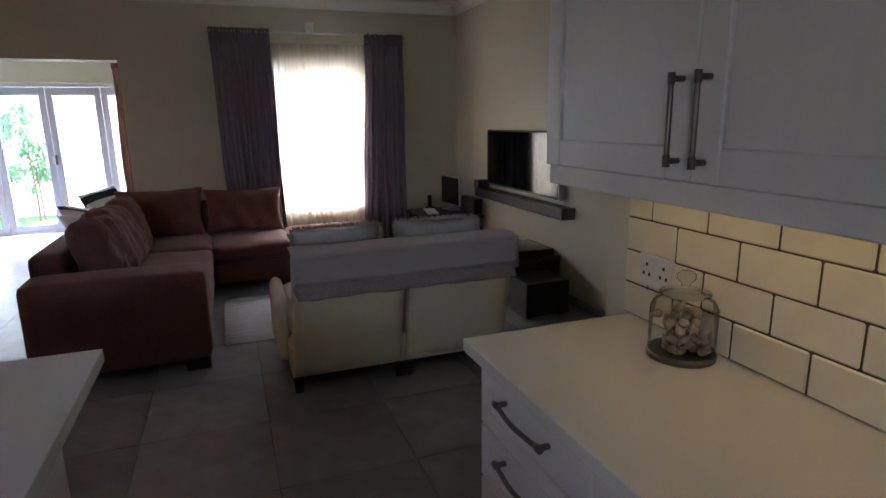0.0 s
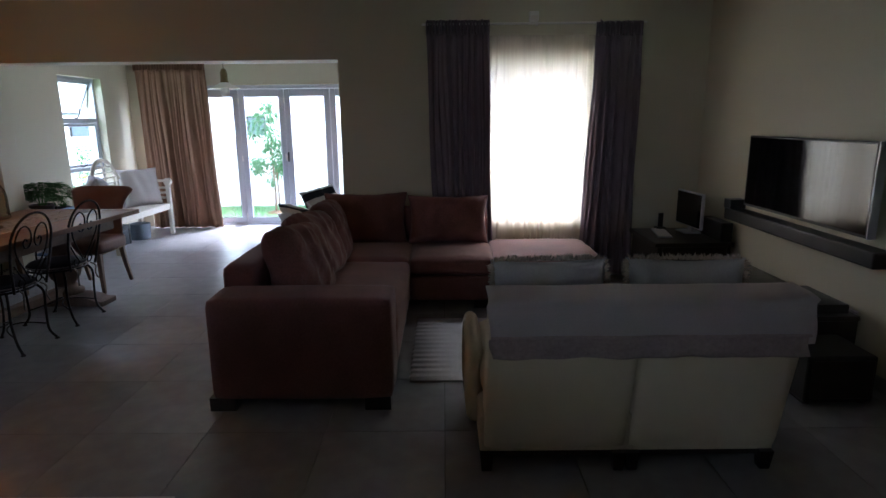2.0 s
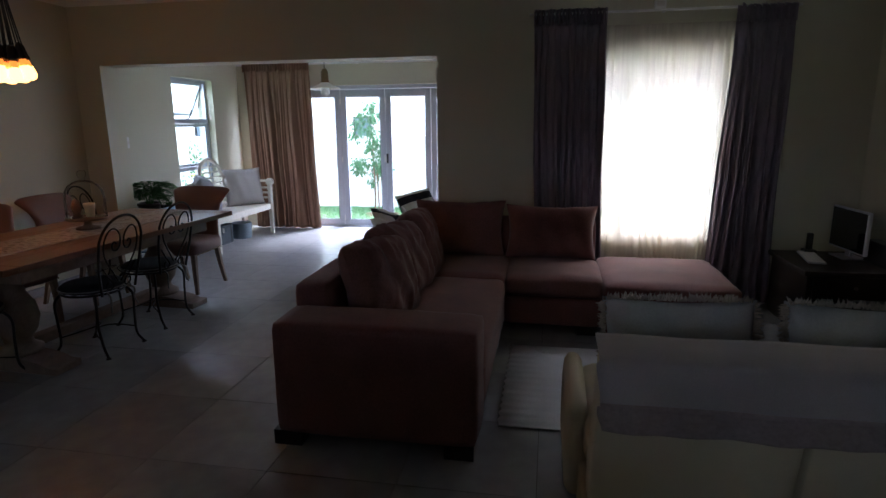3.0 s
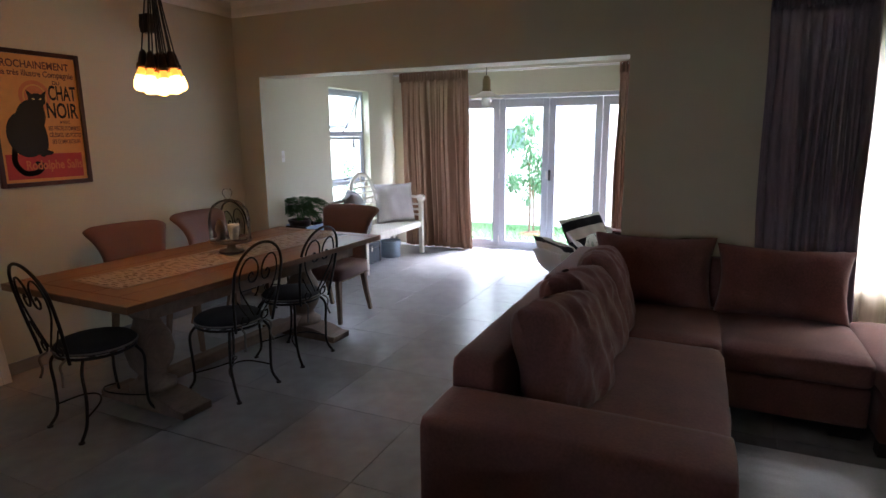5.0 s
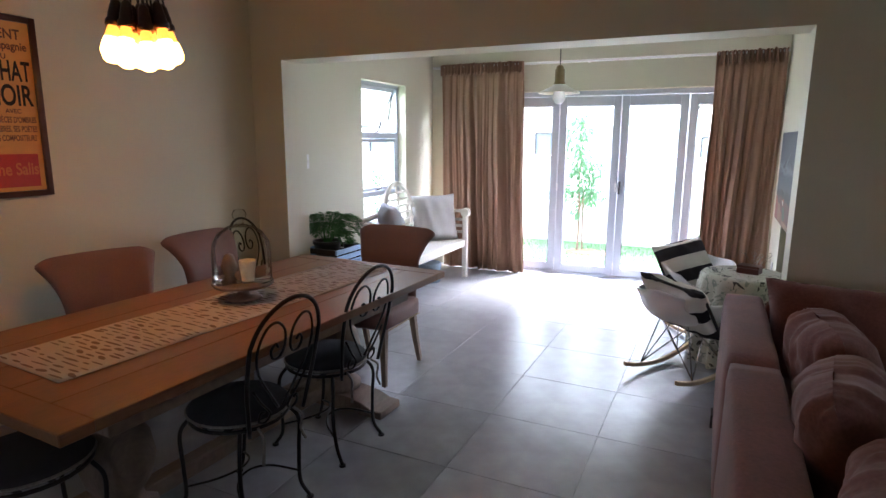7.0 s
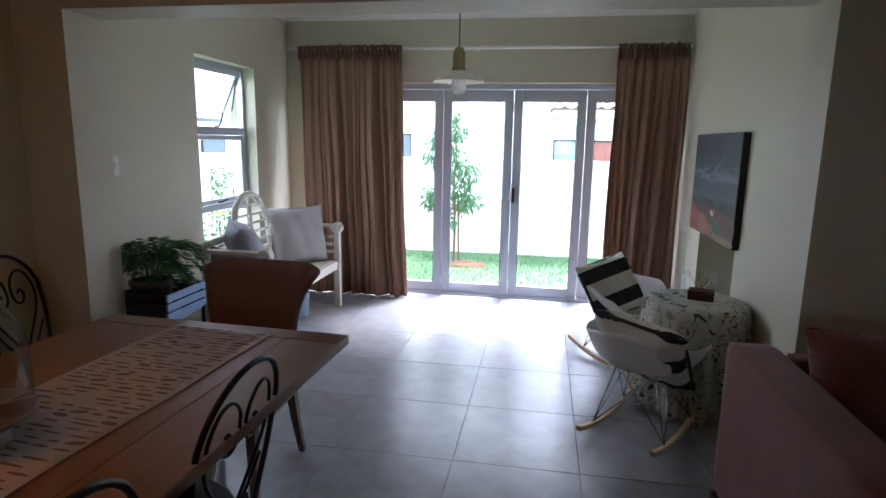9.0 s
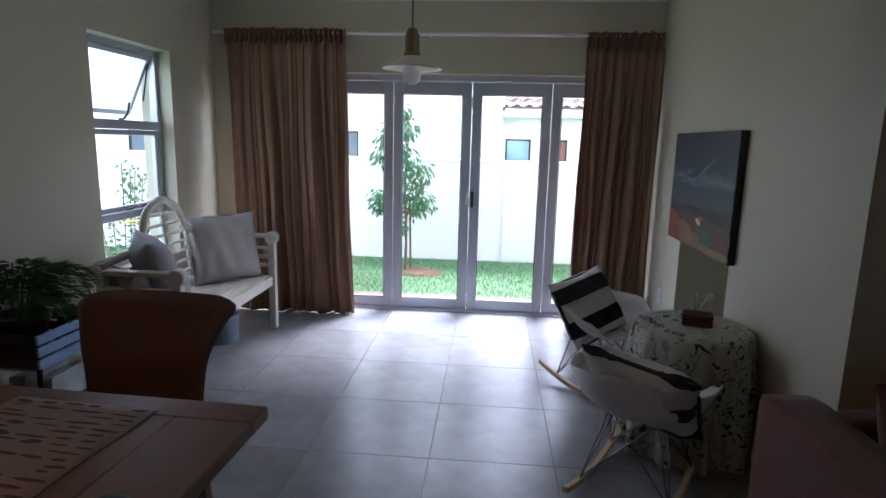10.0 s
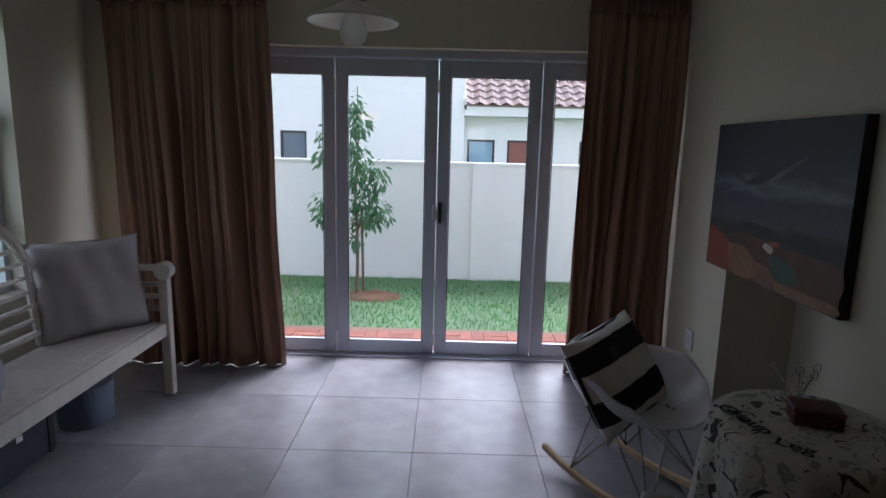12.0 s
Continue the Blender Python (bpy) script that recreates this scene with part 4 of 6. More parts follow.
def bistro_chair():
    """Wrought-iron chair, back at -y, origin on the floor under the seat."""
    ob = thing("bistro_chair", pose(0, 0, 0), "black wrought-iron bistro chair with a scrolled hoop back", "chair", "iron chairs round the dining table")

    def lean(x, z, dy=0.0):
        return (x, -0.215 - 0.10 * max(0, z - 0.44) / 0.5 + 0.012 * (abs(x) / 0.19) ** 2 + dy, z)
    hoop = [(-0.15, 0.43)] + [(-0.165, 0.52), (-0.185, 0.64)] + arc(0, 0.765, 0.19, 175, 5, 18) + [(0.185, 0.64), (0.165, 0.52), (0.15, 0.43)]
    part("back_hoop", tube(smooth_line([lean(x, z) for x, z in hoop], 3), 0.0085, 8), IRON, ob, "", True)
    for s in (-1, 1):
        heart = [(s * 0.01, 0.50), (s * 0.06, 0.56), (s * 0.135, 0.66), (s * 0.15, 0.74), (s * 0.12, 0.805), (s * 0.07, 0.82), (s * 0.025, 0.785), (s * 0.015, 0.73), (s * 0.035, 0.695), (s * 0.07, 0.695), (s * 0.085, 0.725), (s * 0.065, 0.745), (s * 0.05, 0.73)]
        part("scroll", tube(smooth_line([lean(x, z + 0.05 * (z - 0.5) / 0.3, 0.004) for x, z in heart], 5), 0.0055, 6), IRON, ob, "", True)
        low = [(s * 0.15, 0.62), (s * 0.10, 0.55), (s * 0.05, 0.49), (s * 0.07, 0.46), (s * 0.105, 0.475), (s * 0.10, 0.51), (s * 0.08, 0.505)]
        part("scroll", tube(smooth_line([lean(x, z, 0.006) for x, z in low], 5), 0.005, 6), IRON, ob, "", True)
    ring = [(0.195 * math.cos(2 * math.pi * k / 28), 0.195 * math.sin(2 * math.pi * k / 28), 0.43) for k in range(28)]
    part("seat_ring", tube(ring, 0.008, 8, None, True), IRON, ob, "", True)
    for s in (-1, 0, 1):
        part("seat_slat", boxes((-0.18 + 0.02 * abs(s), 0.18 - 0.02 * abs(s), s * 0.09 - 0.01, s * 0.09 + 0.01, 0.428, 0.433)), IRON, ob)
    for sx in (-1, 1):
        for sy in (-1, 1):
            leg = [(sx * 0.13, sy * 0.135, 0.43), (sx * 0.165, sy * 0.165, 0.36), (sx * 0.165, sy * 0.16, 0.22), (sx * 0.155, sy * 0.17, 0.08), (sx * 0.168, sy * 0.21, 0.008)]
            part("leg", tube(smooth_line(leg, 6), 0.0085, 8), IRON, ob, "", True)
            part("foot_pad", lathe([(0.0, 0.0), (0.016, 0.0), (0.016, 0.008), (0.0, 0.012)], 10, None, sx * 0.168, sy * 0.21), IRON, ob)
    for sy in (-1, 1):
        part("stretcher", tube(smooth_line([(-0.157, sy * 0.165, 0.12), (-0.09, sy * 0.06, 0.15), (0, sy * 0.02, 0.16), (0.09, sy * 0.06, 0.15), (0.157, sy * 0.165, 0.12)], 5), 0.005, 6), IRON, ob, "", True)
    pad = part("seat_pad", lathe([(0.0, 0.436), (0.17, 0.436), (0.2, 0.448), (0.203, 0.465), (0.185, 0.482), (0.10, 0.49), (0.0, 0.49)], 32), PAD, ob, "round dark grey padded cushion", True)
    part("piping", tube([(0.203 * math.cos(2 * math.pi * k / 40), 0.203 * math.sin(2 * math.pi * k / 40), 0.458) for k in range(40)], 0.006, 6, None, True), PAD_EDGE, pad, "striped ticking edge", True)
    for s in (-1, 1):
        part("tie", tube(smooth_line([(s * 0.10, -0.20, 0.445), (s * 0.11, -0.235, 0.42), (s * 0.105, -0.23, 0.36), (s * 0.12, -0.24, 0.31)], 5), 0.006, 6), PAD_EDGE, pad, "hanging cloth tie", True)
    return ob


PAD = material("charcoal_ticking", (0.030, 0.029, 0.032), 0.9, vary=0.3, grain=90, bump=0.3, stretch=(1, 6, 1))
PAD_EDGE = material("ticking_stripe", (0.22, 0.20, 0.18), 0.9, vary=0.5, grain=140, bump=0.3)
bistro = bistro_chair()
bistro.matrix_world = pose(-2.42, 4.755, 0, 0, 0, 88)
copy_thing(bistro, pose(-2.42, 5.35, 0, 0, 0, 88))
copy_thing(bistro, pose(-2.77, 4.13, 0, 0, 0, -8))
copy_thing(bistro, pose(-3.56, 6.34, 0, 0, 0, -80))

NAIL = material("brass_nail", (0.35, 0.25, 0.12), 0.3, 0.9, bump=0.0)
LEGWOOD = material("limed_oak_leg", (0.20, 0.13, 0.085), 0.55, vary=0.25, grain=30, bump=0.1, stretch=(6, 6, 0.7))


def upholstered_chair():
    """Dining chair with a flared, rolled back at -y."""
    ob = thing("dining_chair", pose(0, 0, 0), "terracotta upholstered dining chair with a flared back", "chair", "upholstered chairs round the dining table")

    def back(sgn):
        def at(u, v):
            a = 2 * u - 1
            z = 0.46 + 0.50 * v
            w = 0.212 + 0.105 * min(v, 0.95) ** 3.0 - 0.012 * max(0, v - 0.92) / 0.08
            roll = 0.10 * max(0, v - 0.55) ** 1.5 / 0.3
            top = 1 - 0.05 * v - 0.012 * a * a * v - 0.045 * max(0, abs(a) - 0.72) ** 2 / 0.0784 * v ** 6
            t = 0.034 * (max(0, 1 - abs(a) ** 10) ** 0.5) * (max(0, 1 - max(0, v - 0.9) ** 2 * 98) ** 0.5 if v > 0.9 else 1)
            return (a * w, -0.215 - 0.07 * v - roll - 0.035 * v * a * a * -1 + sgn * t, 0.46 + 0.50 * v * top)
        return at
    bm = sheet(20, 20, back(1))
    sheet(20, 20, back(-1), bm)
    bmesh.ops.remove_doubles(bm, verts=bm.verts[:], dist=0.003)
    part("backrest", bm, LEATHER, ob, "", True)
    part("seat", soft(-0.235, 0.235, -0.24, 0.235, 0.36, 0.485, 0.035, 10, 0.012, 0.003, 3), LEATHER, ob, "", True)
    nail = mesh_of(lathe([(0.0065, 0), (0.005, 0.003), (0.0, 0.0045)], 8), NAIL, True)
    for k in range(24):
        for sx in (-1, 1):
            n = new("nail", nail)
            n.parent = ob
            n.matrix_basis = pose(sx * 0.236, -0.215 + 0.018 * k, 0.372, 0, sx * 90, 0)
    for sx in (-1, 1):
        for sy in (-1, 1):
            leg = tube([(sx * 0.195, sy * 0.195, 0.37), (sx * 0.20, sy * 0.205 + (0 if sy > 0 else -0.02), 0.2), (sx * 0.205, sy * 0.21 - (0 if sy > 0 else 0.075), 0.0)], lambda s: 0.030 - 0.011 * s, 4)
            part("leg", leg, LEGWOOD, ob, "tapered wooden leg")
    return ob


armless = upholstered_chair()
armless.matrix_world = pose(-2.71, 6.25, 0, 0, 0, 181)
copy_thing(armless, pose(-3.34, 4.98, 0, 0, 0, -103))
copy_thing(armless, pose(-3.40, 5.80, 0, 0, 0, -88))

dome = thing("glass_cloche", pose(-2.70, 5.10, 0.786) @ Matrix.Scale(1.1, 4), "clear glass cloche over a small pedestal stand", "cloche")
part("stand", lathe([(0.0, 0), (0.075, 0.0), (0.07, 0.012), (0.03, 0.02), (0.022, 0.04), (0.03, 0.055), (0.12, 0.062), (0.128, 0.07), (0.128, 0.078), (0.0, 0.078)], 32), GREYOAK, dome, "grey wooden cake stand", True)
part("cover", lathe([(0.126, 0.08), (0.122, 0.084), (0.122, 0.20), (0.115, 0.25), (0.092, 0.29), (0.055, 0.315), (0.018, 0.325), (0.014, 0.335), (0.024, 0.345), (0.030, 0.365), (0.022, 0.385), (0.0, 0.39)], 40), GLASS, dome, "glass dome with a knob", True)
# cream surface of the small cup that stands under the dome
CUP_CREAM = material("cream_cup", (0.70, 0.62, 0.48), 0.5, bump=0.05)
part("pale_cup", lathe([(0.0, 0.079), (0.024, 0.079), (0.026, 0.085), (0.034, 0.15), (0.036, 0.17), (0.033, 0.17), (0.024, 0.10), (0.0, 0.095)], 24, None, 0.02, 0.01), CUP_CREAM, dome, "small pale cup", True)
part("figurine", lathe([(0.0, 0.079), (0.03, 0.079), (0.02, 0.1), (0.035, 0.14), (0.02, 0.19), (0.0, 0.2)], 16, None, -0.055, -0.02), GREYOAK, dome, "", True)

# pendant of many bulbs over the table
clu = thing("pendant_light", pose(-2.82, 4.76, 0), "cluster pendant of many glowing bulbs on black cords", "lamp")
part("ceiling_plate", lathe([(0.0, CH - 0.035), (0.06, CH - 0.035), (0.065, CH - 0.02), (0.065, CH)], 24), IRON, clu, "", True)
BULB = glow("amber_filament_bulb", (1.0, 0.40, 0.06), 0.72)
AMBER = glow("amber_glass", (0.75, 0.20, 0.02), 0.16)
SOCK = material("bakelite", (0.018, 0.012, 0.010), 0.4, bump=0.02)
spots = [(0.0, 0.0, 0.0)] + [(0.056, 72 * k, 0.3) for k in range(5)] + [(0.105, 40 * k + 12, 0.6) for k in range(9)]
for r, a, tilt in spots:
    x, y = r * math.cos(radians(a)), r * math.sin(radians(a))
    o = Vector((x, y, 0))
    q = Vector((x * 1.10, y * 1.10, 0))
    c = part("cord", tube(smooth_line([(x * 0.15, y * 0.15, CH - 0.03), (x * 0.35, y * 0.35, 2.4), (x * 0.75, y * 0.75, 2.12), (x * 0.9, y * 0.9, 2.03)], 5), 0.0042, 6), BLACK, clu, "", True)
    s = part("bulb_socket", lathe([(0.008, 0.135), (0.018, 0.12), (0.024, 0.075), (0.024, 0.06), (0.03, 0.05), (0.03, 0.03), (0.0, 0.03)][::-1], 12), SOCK, clu, "black bulb holder", True)
    m = Matrix.Translation((x * 0.98, y * 0.98, 1.912 + 0.012 * math.sin(2.7 * a))) @ Matrix.Rotation(-0.18 * r / 0.112, 4, Vector((-math.sin(radians(a)), math.cos(radians(a)), 0)))
    s.matrix_basis = m
    b = part("bulb", lathe([(0.0, -0.098), (0.018, -0.095), (0.032, -0.084), (0.038, -0.066), (0.037, -0.05), (0.032, -0.025), (0.028, -0.012)], 14), BULB, clu, "glowing amber bulb", True)
    b.matrix_basis = m
    part("bulb_neck", lathe([(0.028, -0.012), (0.023, 0.012), (0.018, 0.032)], 14), AMBER, b, "amber glass neck", True)
sp = thing("wall_speaker", pose(XL, 5.57, 2.42), "small black speaker high on the wall", "speaker")
part("cabinet", bevelled(boxes((0.03, 0.13, -0.042, 0.042, -0.07, 0.07)), 0.008, 2), BLACK, sp)
part("bracket", boxes((0, 0.03, -0.02, 0.02, -0.03, 0.03)), BLACK, sp)

# the framed poster
POSTER_Y0, POSTER_Y1, PZ0, PZ1 = 4.395, 5.005, 1.235, 2.12
fr = thing("framed_poster", pose(XL, (POSTER_Y0 + POSTER_Y1) / 2, (PZ0 + PZ1) / 2, 90, 0, 90), "framed orange cabaret poster with a black cat", "poster")
W2, H2 = (POSTER_Y1 - POSTER_Y0) / 2, (PZ1 - PZ0) / 2
bm = bmesh.new()
for b in ((-W2, -W2 + 0.03, -H2, H2), (W2 - 0.03, W2, -H2, H2), (-W2 + 0.03, W2 - 0.03, H2 - 0.03, H2), (-W2 + 0.03, W2 - 0.03, -H2, -H2 + 0.03)):
    box(bm, *b, 0.0, 0.028)
part("frame", bevelled(bm, 0.005, 2), material("mahogany_frame", (0.05, 0.016, 0.012), 0.3, vary=0.2, bump=0.05), fr, "dark mahogany frame")
PAPER = material("aged_orange_paper", (0.62, 0.30, 0.075), 0.6, vary=0.08, grain=30, blotch=4, bump=0.0)
INK = material("poster_black", (0.007, 0.006, 0.006), 0.7, bump=0.0)
RED = material("poster_red", (0.42, 0.035, 0.03), 0.4, bump=0.0)
BROWN = material("poster_brown", (0.11, 0.035, 0.02), 0.4, bump=0.0)
HALO = material("poster_halo", (0.55, 0.17, 0.05), 0.4, bump=0.0)
paper = part("paper", boxes((-W2 + 0.03, W2 - 0.03, -H2 + 0.03, H2 - 0.03, 0.004, 0.012)), PAPER, fr)
part("red_block", boxes((-W2 + 0.05, W2 - 0.055, -H2 + 0.05, -H2 + 0.215, 0.012, 0.0125)), RED, paper)


def rim(bm, x, y, r0, r1, z, n=32):
    for k in range(n):
        a, b = 2 * math.pi * k / n, 2 * math.pi * (k + 1) / n
        bm.faces.new([bm.verts.new((x + r * math.cos(t), y + r * math.sin(t), z)) for r, t in ((r0, a), (r1, a), (r1, b), (r0, b))])
    return bm


part("halo", rim(rim(bmesh.new(), -0.02, 0.15, 0.078, 0.103, 0.0128), -0.02, 0.15, 0.0, 0.068, 0.0127), HALO, paper)
bm = bmesh.new()
disc(bm, -0.105, -0.10, 0.125, 0.15, 0.0131, 0.12)
disc(bm, -0.065, 0.01, 0.095, 0.12, 0.01312, -0.35)
disc(bm, -0.01, 0.125, 0.056, 0.045, 0.01314)
disc(bm, -0.02, 0.07, 0.048, 0.07, 0.01316)
disc(bm, -0.015, -0.13, 0.045, 0.12, 0.01318)
disc(bm, 0.0, -0.222, 0.055, 0.018, 0.0132)
for s in (-1, 1):
    bm.faces.new([bm.verts.new(p) for p in ((-0.01 + s * 0.015, 0.155, 0.01322), (-0.01 + s * 0.052, 0.13, 0.01322), (-0.01 + s * 0.066, 0.19, 0.01322))])
tail = smooth_line([(-0.19, -0.19, 0.0133), (-0.20, -0.28, 0.0133), (-0.15, -0.35, 0.0133), (-0.07, -0.35, 0.0133), (-0.03, -0.31, 0.0133), (-0.06, -0.295, 0.0133)], 6)
for p in tail:
    disc(bm, p.x, p.y, 0.019, 0.019, 0.0133, 0, 12)
part("cat", bm, INK, paper, "black seated cat silhouette")
bm = bmesh.new()
for s in (-1, 1):
    disc(bm, -0.01 + s * 0.022, 0.132, 0.010, 0.005, 0.0136, s * 0.3, 12)
part("cat_eyes", bm, material("poster_eye", (0.6, 0.5, 0.2), 0.4), paper)


def words(text, x, y, size, mat, parent, z=0.0134, wide=None):
    cu = bpy.data.curves.new("words", "FONT")
    cu.body, cu.size, cu.align_x, cu.align_y = text, size, "CENTER", "CENTER"
    cu.offset = size * 0.022
    tmp = bpy.data.objects.new("words", cu)
    me = bpy.data.meshes.new_from_object(tmp)
    bpy.data.objects.remove(tmp)
    me.materials.append(mat)
    ob = new("lettering", me)
    ob.parent = parent
    xs = [v.co.x for v in me.vertices]
    span = max(xs) - min(xs)
    ob.location, ob.scale = (x, y, z), ((wide / span) if wide else 1, 1, 1)
    return ob


words("PROCHAINEMENT", -0.005, 0.350, 0.066, BROWN, paper, wide=0.47)
words("la très illustre Compagnie", 0.02, 0.295, 0.054, BROWN, paper, wide=0.47)
words("DU", 0.13, 0.243, 0.036, BROWN, paper)
words("CHAT", 0.165, 0.172, 0.135, INK, paper, wide=0.19)
words("NOIR", 0.15, 0.055, 0.14, INK, paper, wide=0.215)
words("AVEC", 0.16, -0.018, 0.03, BROWN, paper)
words("SES PIÈCES D'OMBRES", 0.152, -0.060, 0.040, BROWN, paper, wide=0.22)
words("CÉLÈBRES, SES POÈTES", 0.152, -0.105, 0.040, BROWN, paper, wide=0.22)
words("SES COMPOSITEURS", 0.155, -0.150, 0.040, BROWN, paper, wide=0.20)
words("Rodolphe Salis", 0.055, -0.305, 0.085, HALO, paper, 0.0142, wide=0.38)

lean_frame = thing("leaning_frame", pose(XL + 0.135, 4.0, 0.006, 0, -11, 0), "cream wooden frame leaning against the wall", "frame")
part("frame", bevelled(yz_frame(-0.62, 0.22, 0.0, 0.62, 0.055, -0.03, 0.0), 0.004, 1), BENCH, lean_frame)
part("backing", boxes((-0.026, -0.02, -0.57, 0.17, 0.05, 0.57)), CREAM, lean_frame)

# ---- garden room ----
def garden_bench():
    """A white bench along the west wall: arched back at -x, seat facing +x."""
    ob = thing("garden_bench", pose(-3.56, 8.31, 0), "whitewashed wooden bench with an arched slatted back", "bench")
    L, F, B = 0.72, 0.35, -0.10
    for k in range(5):
        x = B + 0.03 + 0.078 * k
        part("seat_slat", bevelled(boxes((x, x + 0.073, -L + 0.03, L - 0.03, 0.415, 0.435)), 0.004, 1), BENCH, ob)
    part("seat_rail", bevelled(boxes((F - 0.03, F, -L + 0.04, L - 0.04, 0.355, 0.434)), 0.005, 1), BENCH, ob)
    part("seat_rail", bevelled(boxes((B, B + 0.03, -L + 0.04, L - 0.04, 0.355, 0.414)), 0.005, 1), BENCH, ob)
    for s in (-1, 1):
        y = s * (L - 0.025)
        part("front_leg", bevelled(boxes((F - 0.035, F + 0.02, y - 0.025, y + 0.025, 0, 0.74)), 0.005, 1), BENCH, ob)
        part("rear_leg", bevelled(boxes((B - 0.02, B + 0.03, y - 0.025, y + 0.025, 0, 0.80)), 0.005, 1), BENCH, ob)
        part("arm_rail", bevelled(boxes((B, F, y - 0.03, y + 0.03, 0.735, 0.765)), 0.006, 1), BENCH, ob)
        sc = part("arm_scroll", lathe([(0.0, -0.035), (0.045, -0.035), (0.05, -0.028), (0.05, 0.028), (0.045, 0.035), (0.0, 0.035)], 24), BENCH, ob, "round scrolled arm end")
        sc.matrix_basis = pose(F - 0.005, y, 0.735, 90, 0, 0)
        sc = part("arm_scroll", lathe([(0.0, -0.035), (0.045, -0.035), (0.05, -0.028), (0.05, 0.028), (0.045, 0.035), (0.0, 0.035)], 24), BENCH, ob, "round scrolled arm end")
        sc.matrix_basis = pose(B - 0.02, y, 0.745, 90, 0, 0)
        for z in (0.50, 0.57, 0.64):
            part("arm_slat", bevelled(boxes((B + 0.03, F - 0.035, y - 0.01, y + 0.01, z, z + 0.028)), 0.003, 1), BENCH, ob)
    def lean(y, z):
        return (B + 0.02 - 0.10 * (z - 0.44), y, z)
    arch = [lean(-L + 0.02, 0.78), lean(-0.42, 0.80), lean(-0.30, 0.84)] + [lean(-0.25 * math.cos(math.pi * k / 12), 0.84 + 0.24 * math.sin(math.pi * k / 12)) for k in range(1, 12)] + [lean(0.30, 0.84), lean(0.42, 0.80), lean(L - 0.02, 0.78)]
    part("top_rail", tube(smooth_line(arch, 4), 0.026, 6), BENCH, ob, "top rail rising to a central arch", True)
    part("lower_rail", tube([lean(-L + 0.03, 0.50), lean(L - 0.03, 0.50)], 0.018, 6), BENCH, ob)
    for y in (-0.26, 0.26):
        part("back_post", tube([lean(y, 0.44), lean(y, 0.85)], 0.018, 6), BENCH, ob)
    part("back_post", tube([lean(0, 0.50), lean(0, 1.07)], 0.014, 6), BENCH, ob)
    for z in (0.57, 0.64, 0.71):
        part("back_slat", tube([lean(-L + 0.04, z), lean(L - 0.04, z)], 0.012, 6), BENCH, ob)
    for z in (0.78, 0.85, 0.92, 0.99):
        w = 0.25 if z < 0.85 else 0.25 * math.sqrt(max(0, 1 - ((z - 0.84) / 0.24) ** 2))
        part("back_slat", tube([lean(-w, z), lean(w, z)], 0.011, 6), BENCH, ob)
    return ob


garden_bench()
PALE = material("pale_grey_linen", (0.43, 0.405, 0.385), 0.9, vary=0.1, grain=180, blotch=9, bump=0.3)
SLATE = material("pale_slate_cotton", (0.34, 0.34, 0.37), 0.9, vary=0.12, grain=180, bump=0.3)
for w, h, t, m, mat, lab in ((0.52, 0.50, 0.19, pose(-3.46, 8.77, 0.435, 0, 0, 52) @ pose(0, 0, 0, -14, 0, 0), PALE, "square pale grey linen cushion on the bench"),
                             (0.52, 0.50, 0.21, pose(-3.42, 7.95, 0.435, 0, 0, 128) @ pose(0, 0, 0, -20, 0, 0), SLATE, "pale slate grey cushion leaning in the bench corner"),
                             (0.36, 0.34, 0.14, pose(-3.53, 7.77, 0.435, 0, 0, 150) @ pose(0, 0, 0, -18, 0, 0), PALE, "small pale cushion behind another cushion")):
    cu = thing("cushion", m, lab, "cushion", "cushions on the bench")
    part("cover", cushion(bmesh.new(), w, h, t, len(lab)), mat, cu, "", True)
    part("piping", tube([(a * w / 2 * 0.99, 0, h / 2 + b * h / 2 * 0.99) for a, b in [(math.copysign(abs(math.cos(q)) ** 0.35, math.cos(q)), math.copysign(abs(math.sin(q)) ** 0.35, math.sin(q))) for q in [2 * math.pi * (k + 0.5) / 48 for k in range(48)]]], 0.005, 6, None, True), mat, cu)

BLUEGREY = material("blue_grey_card", (0.20, 0.25, 0.31), 0.7, vary=0.1, bump=0.1)
hat = thing("hat_box", pose(-3.50, 8.66, 0), "round blue-grey hat box under the bench", "box")
part("body", lathe([(0.0, 0.0), (0.128, 0.0), (0.13, 0.004), (0.13, 0.16), (0.0, 0.16)], 36), BLUEGREY, hat)
part("lid", lathe([(0.135, 0.145), (0.136, 0.15), (0.136, 0.205), (0.132, 0.209), (0.0, 0.21)], 36), BLUEGREY, hat)
NAVY = material("navy_leatherette", (0.022, 0.032, 0.045), 0.5, vary=0.15, grain=120, bump=0.2)
tr = thing("storage_trunk", pose(-3.62, 8.14, 0), "small navy storage trunk with a metal clasp", "trunk")
part("body", bevelled(boxes((-0.15, 0.15, -0.24, 0.24, 0.0, 0.19)), 0.008, 2), NAVY, tr)
part("lid", bevelled(boxes((-0.153, 0.153, -0.243, 0.243, 0.192, 0.25)), 0.010, 2), NAVY, tr)
part("clasp", bevelled(boxes((0.153, 0.162, -0.02, 0.02, 0.15, 0.22)), 0.003, 1), CHROME, tr)
for y in (-0.2, 0.2):
    part("strap", boxes((-0.155, 0.156, y - 0.012, y + 0.012, 0.0, 0.252)), BLACK, tr)

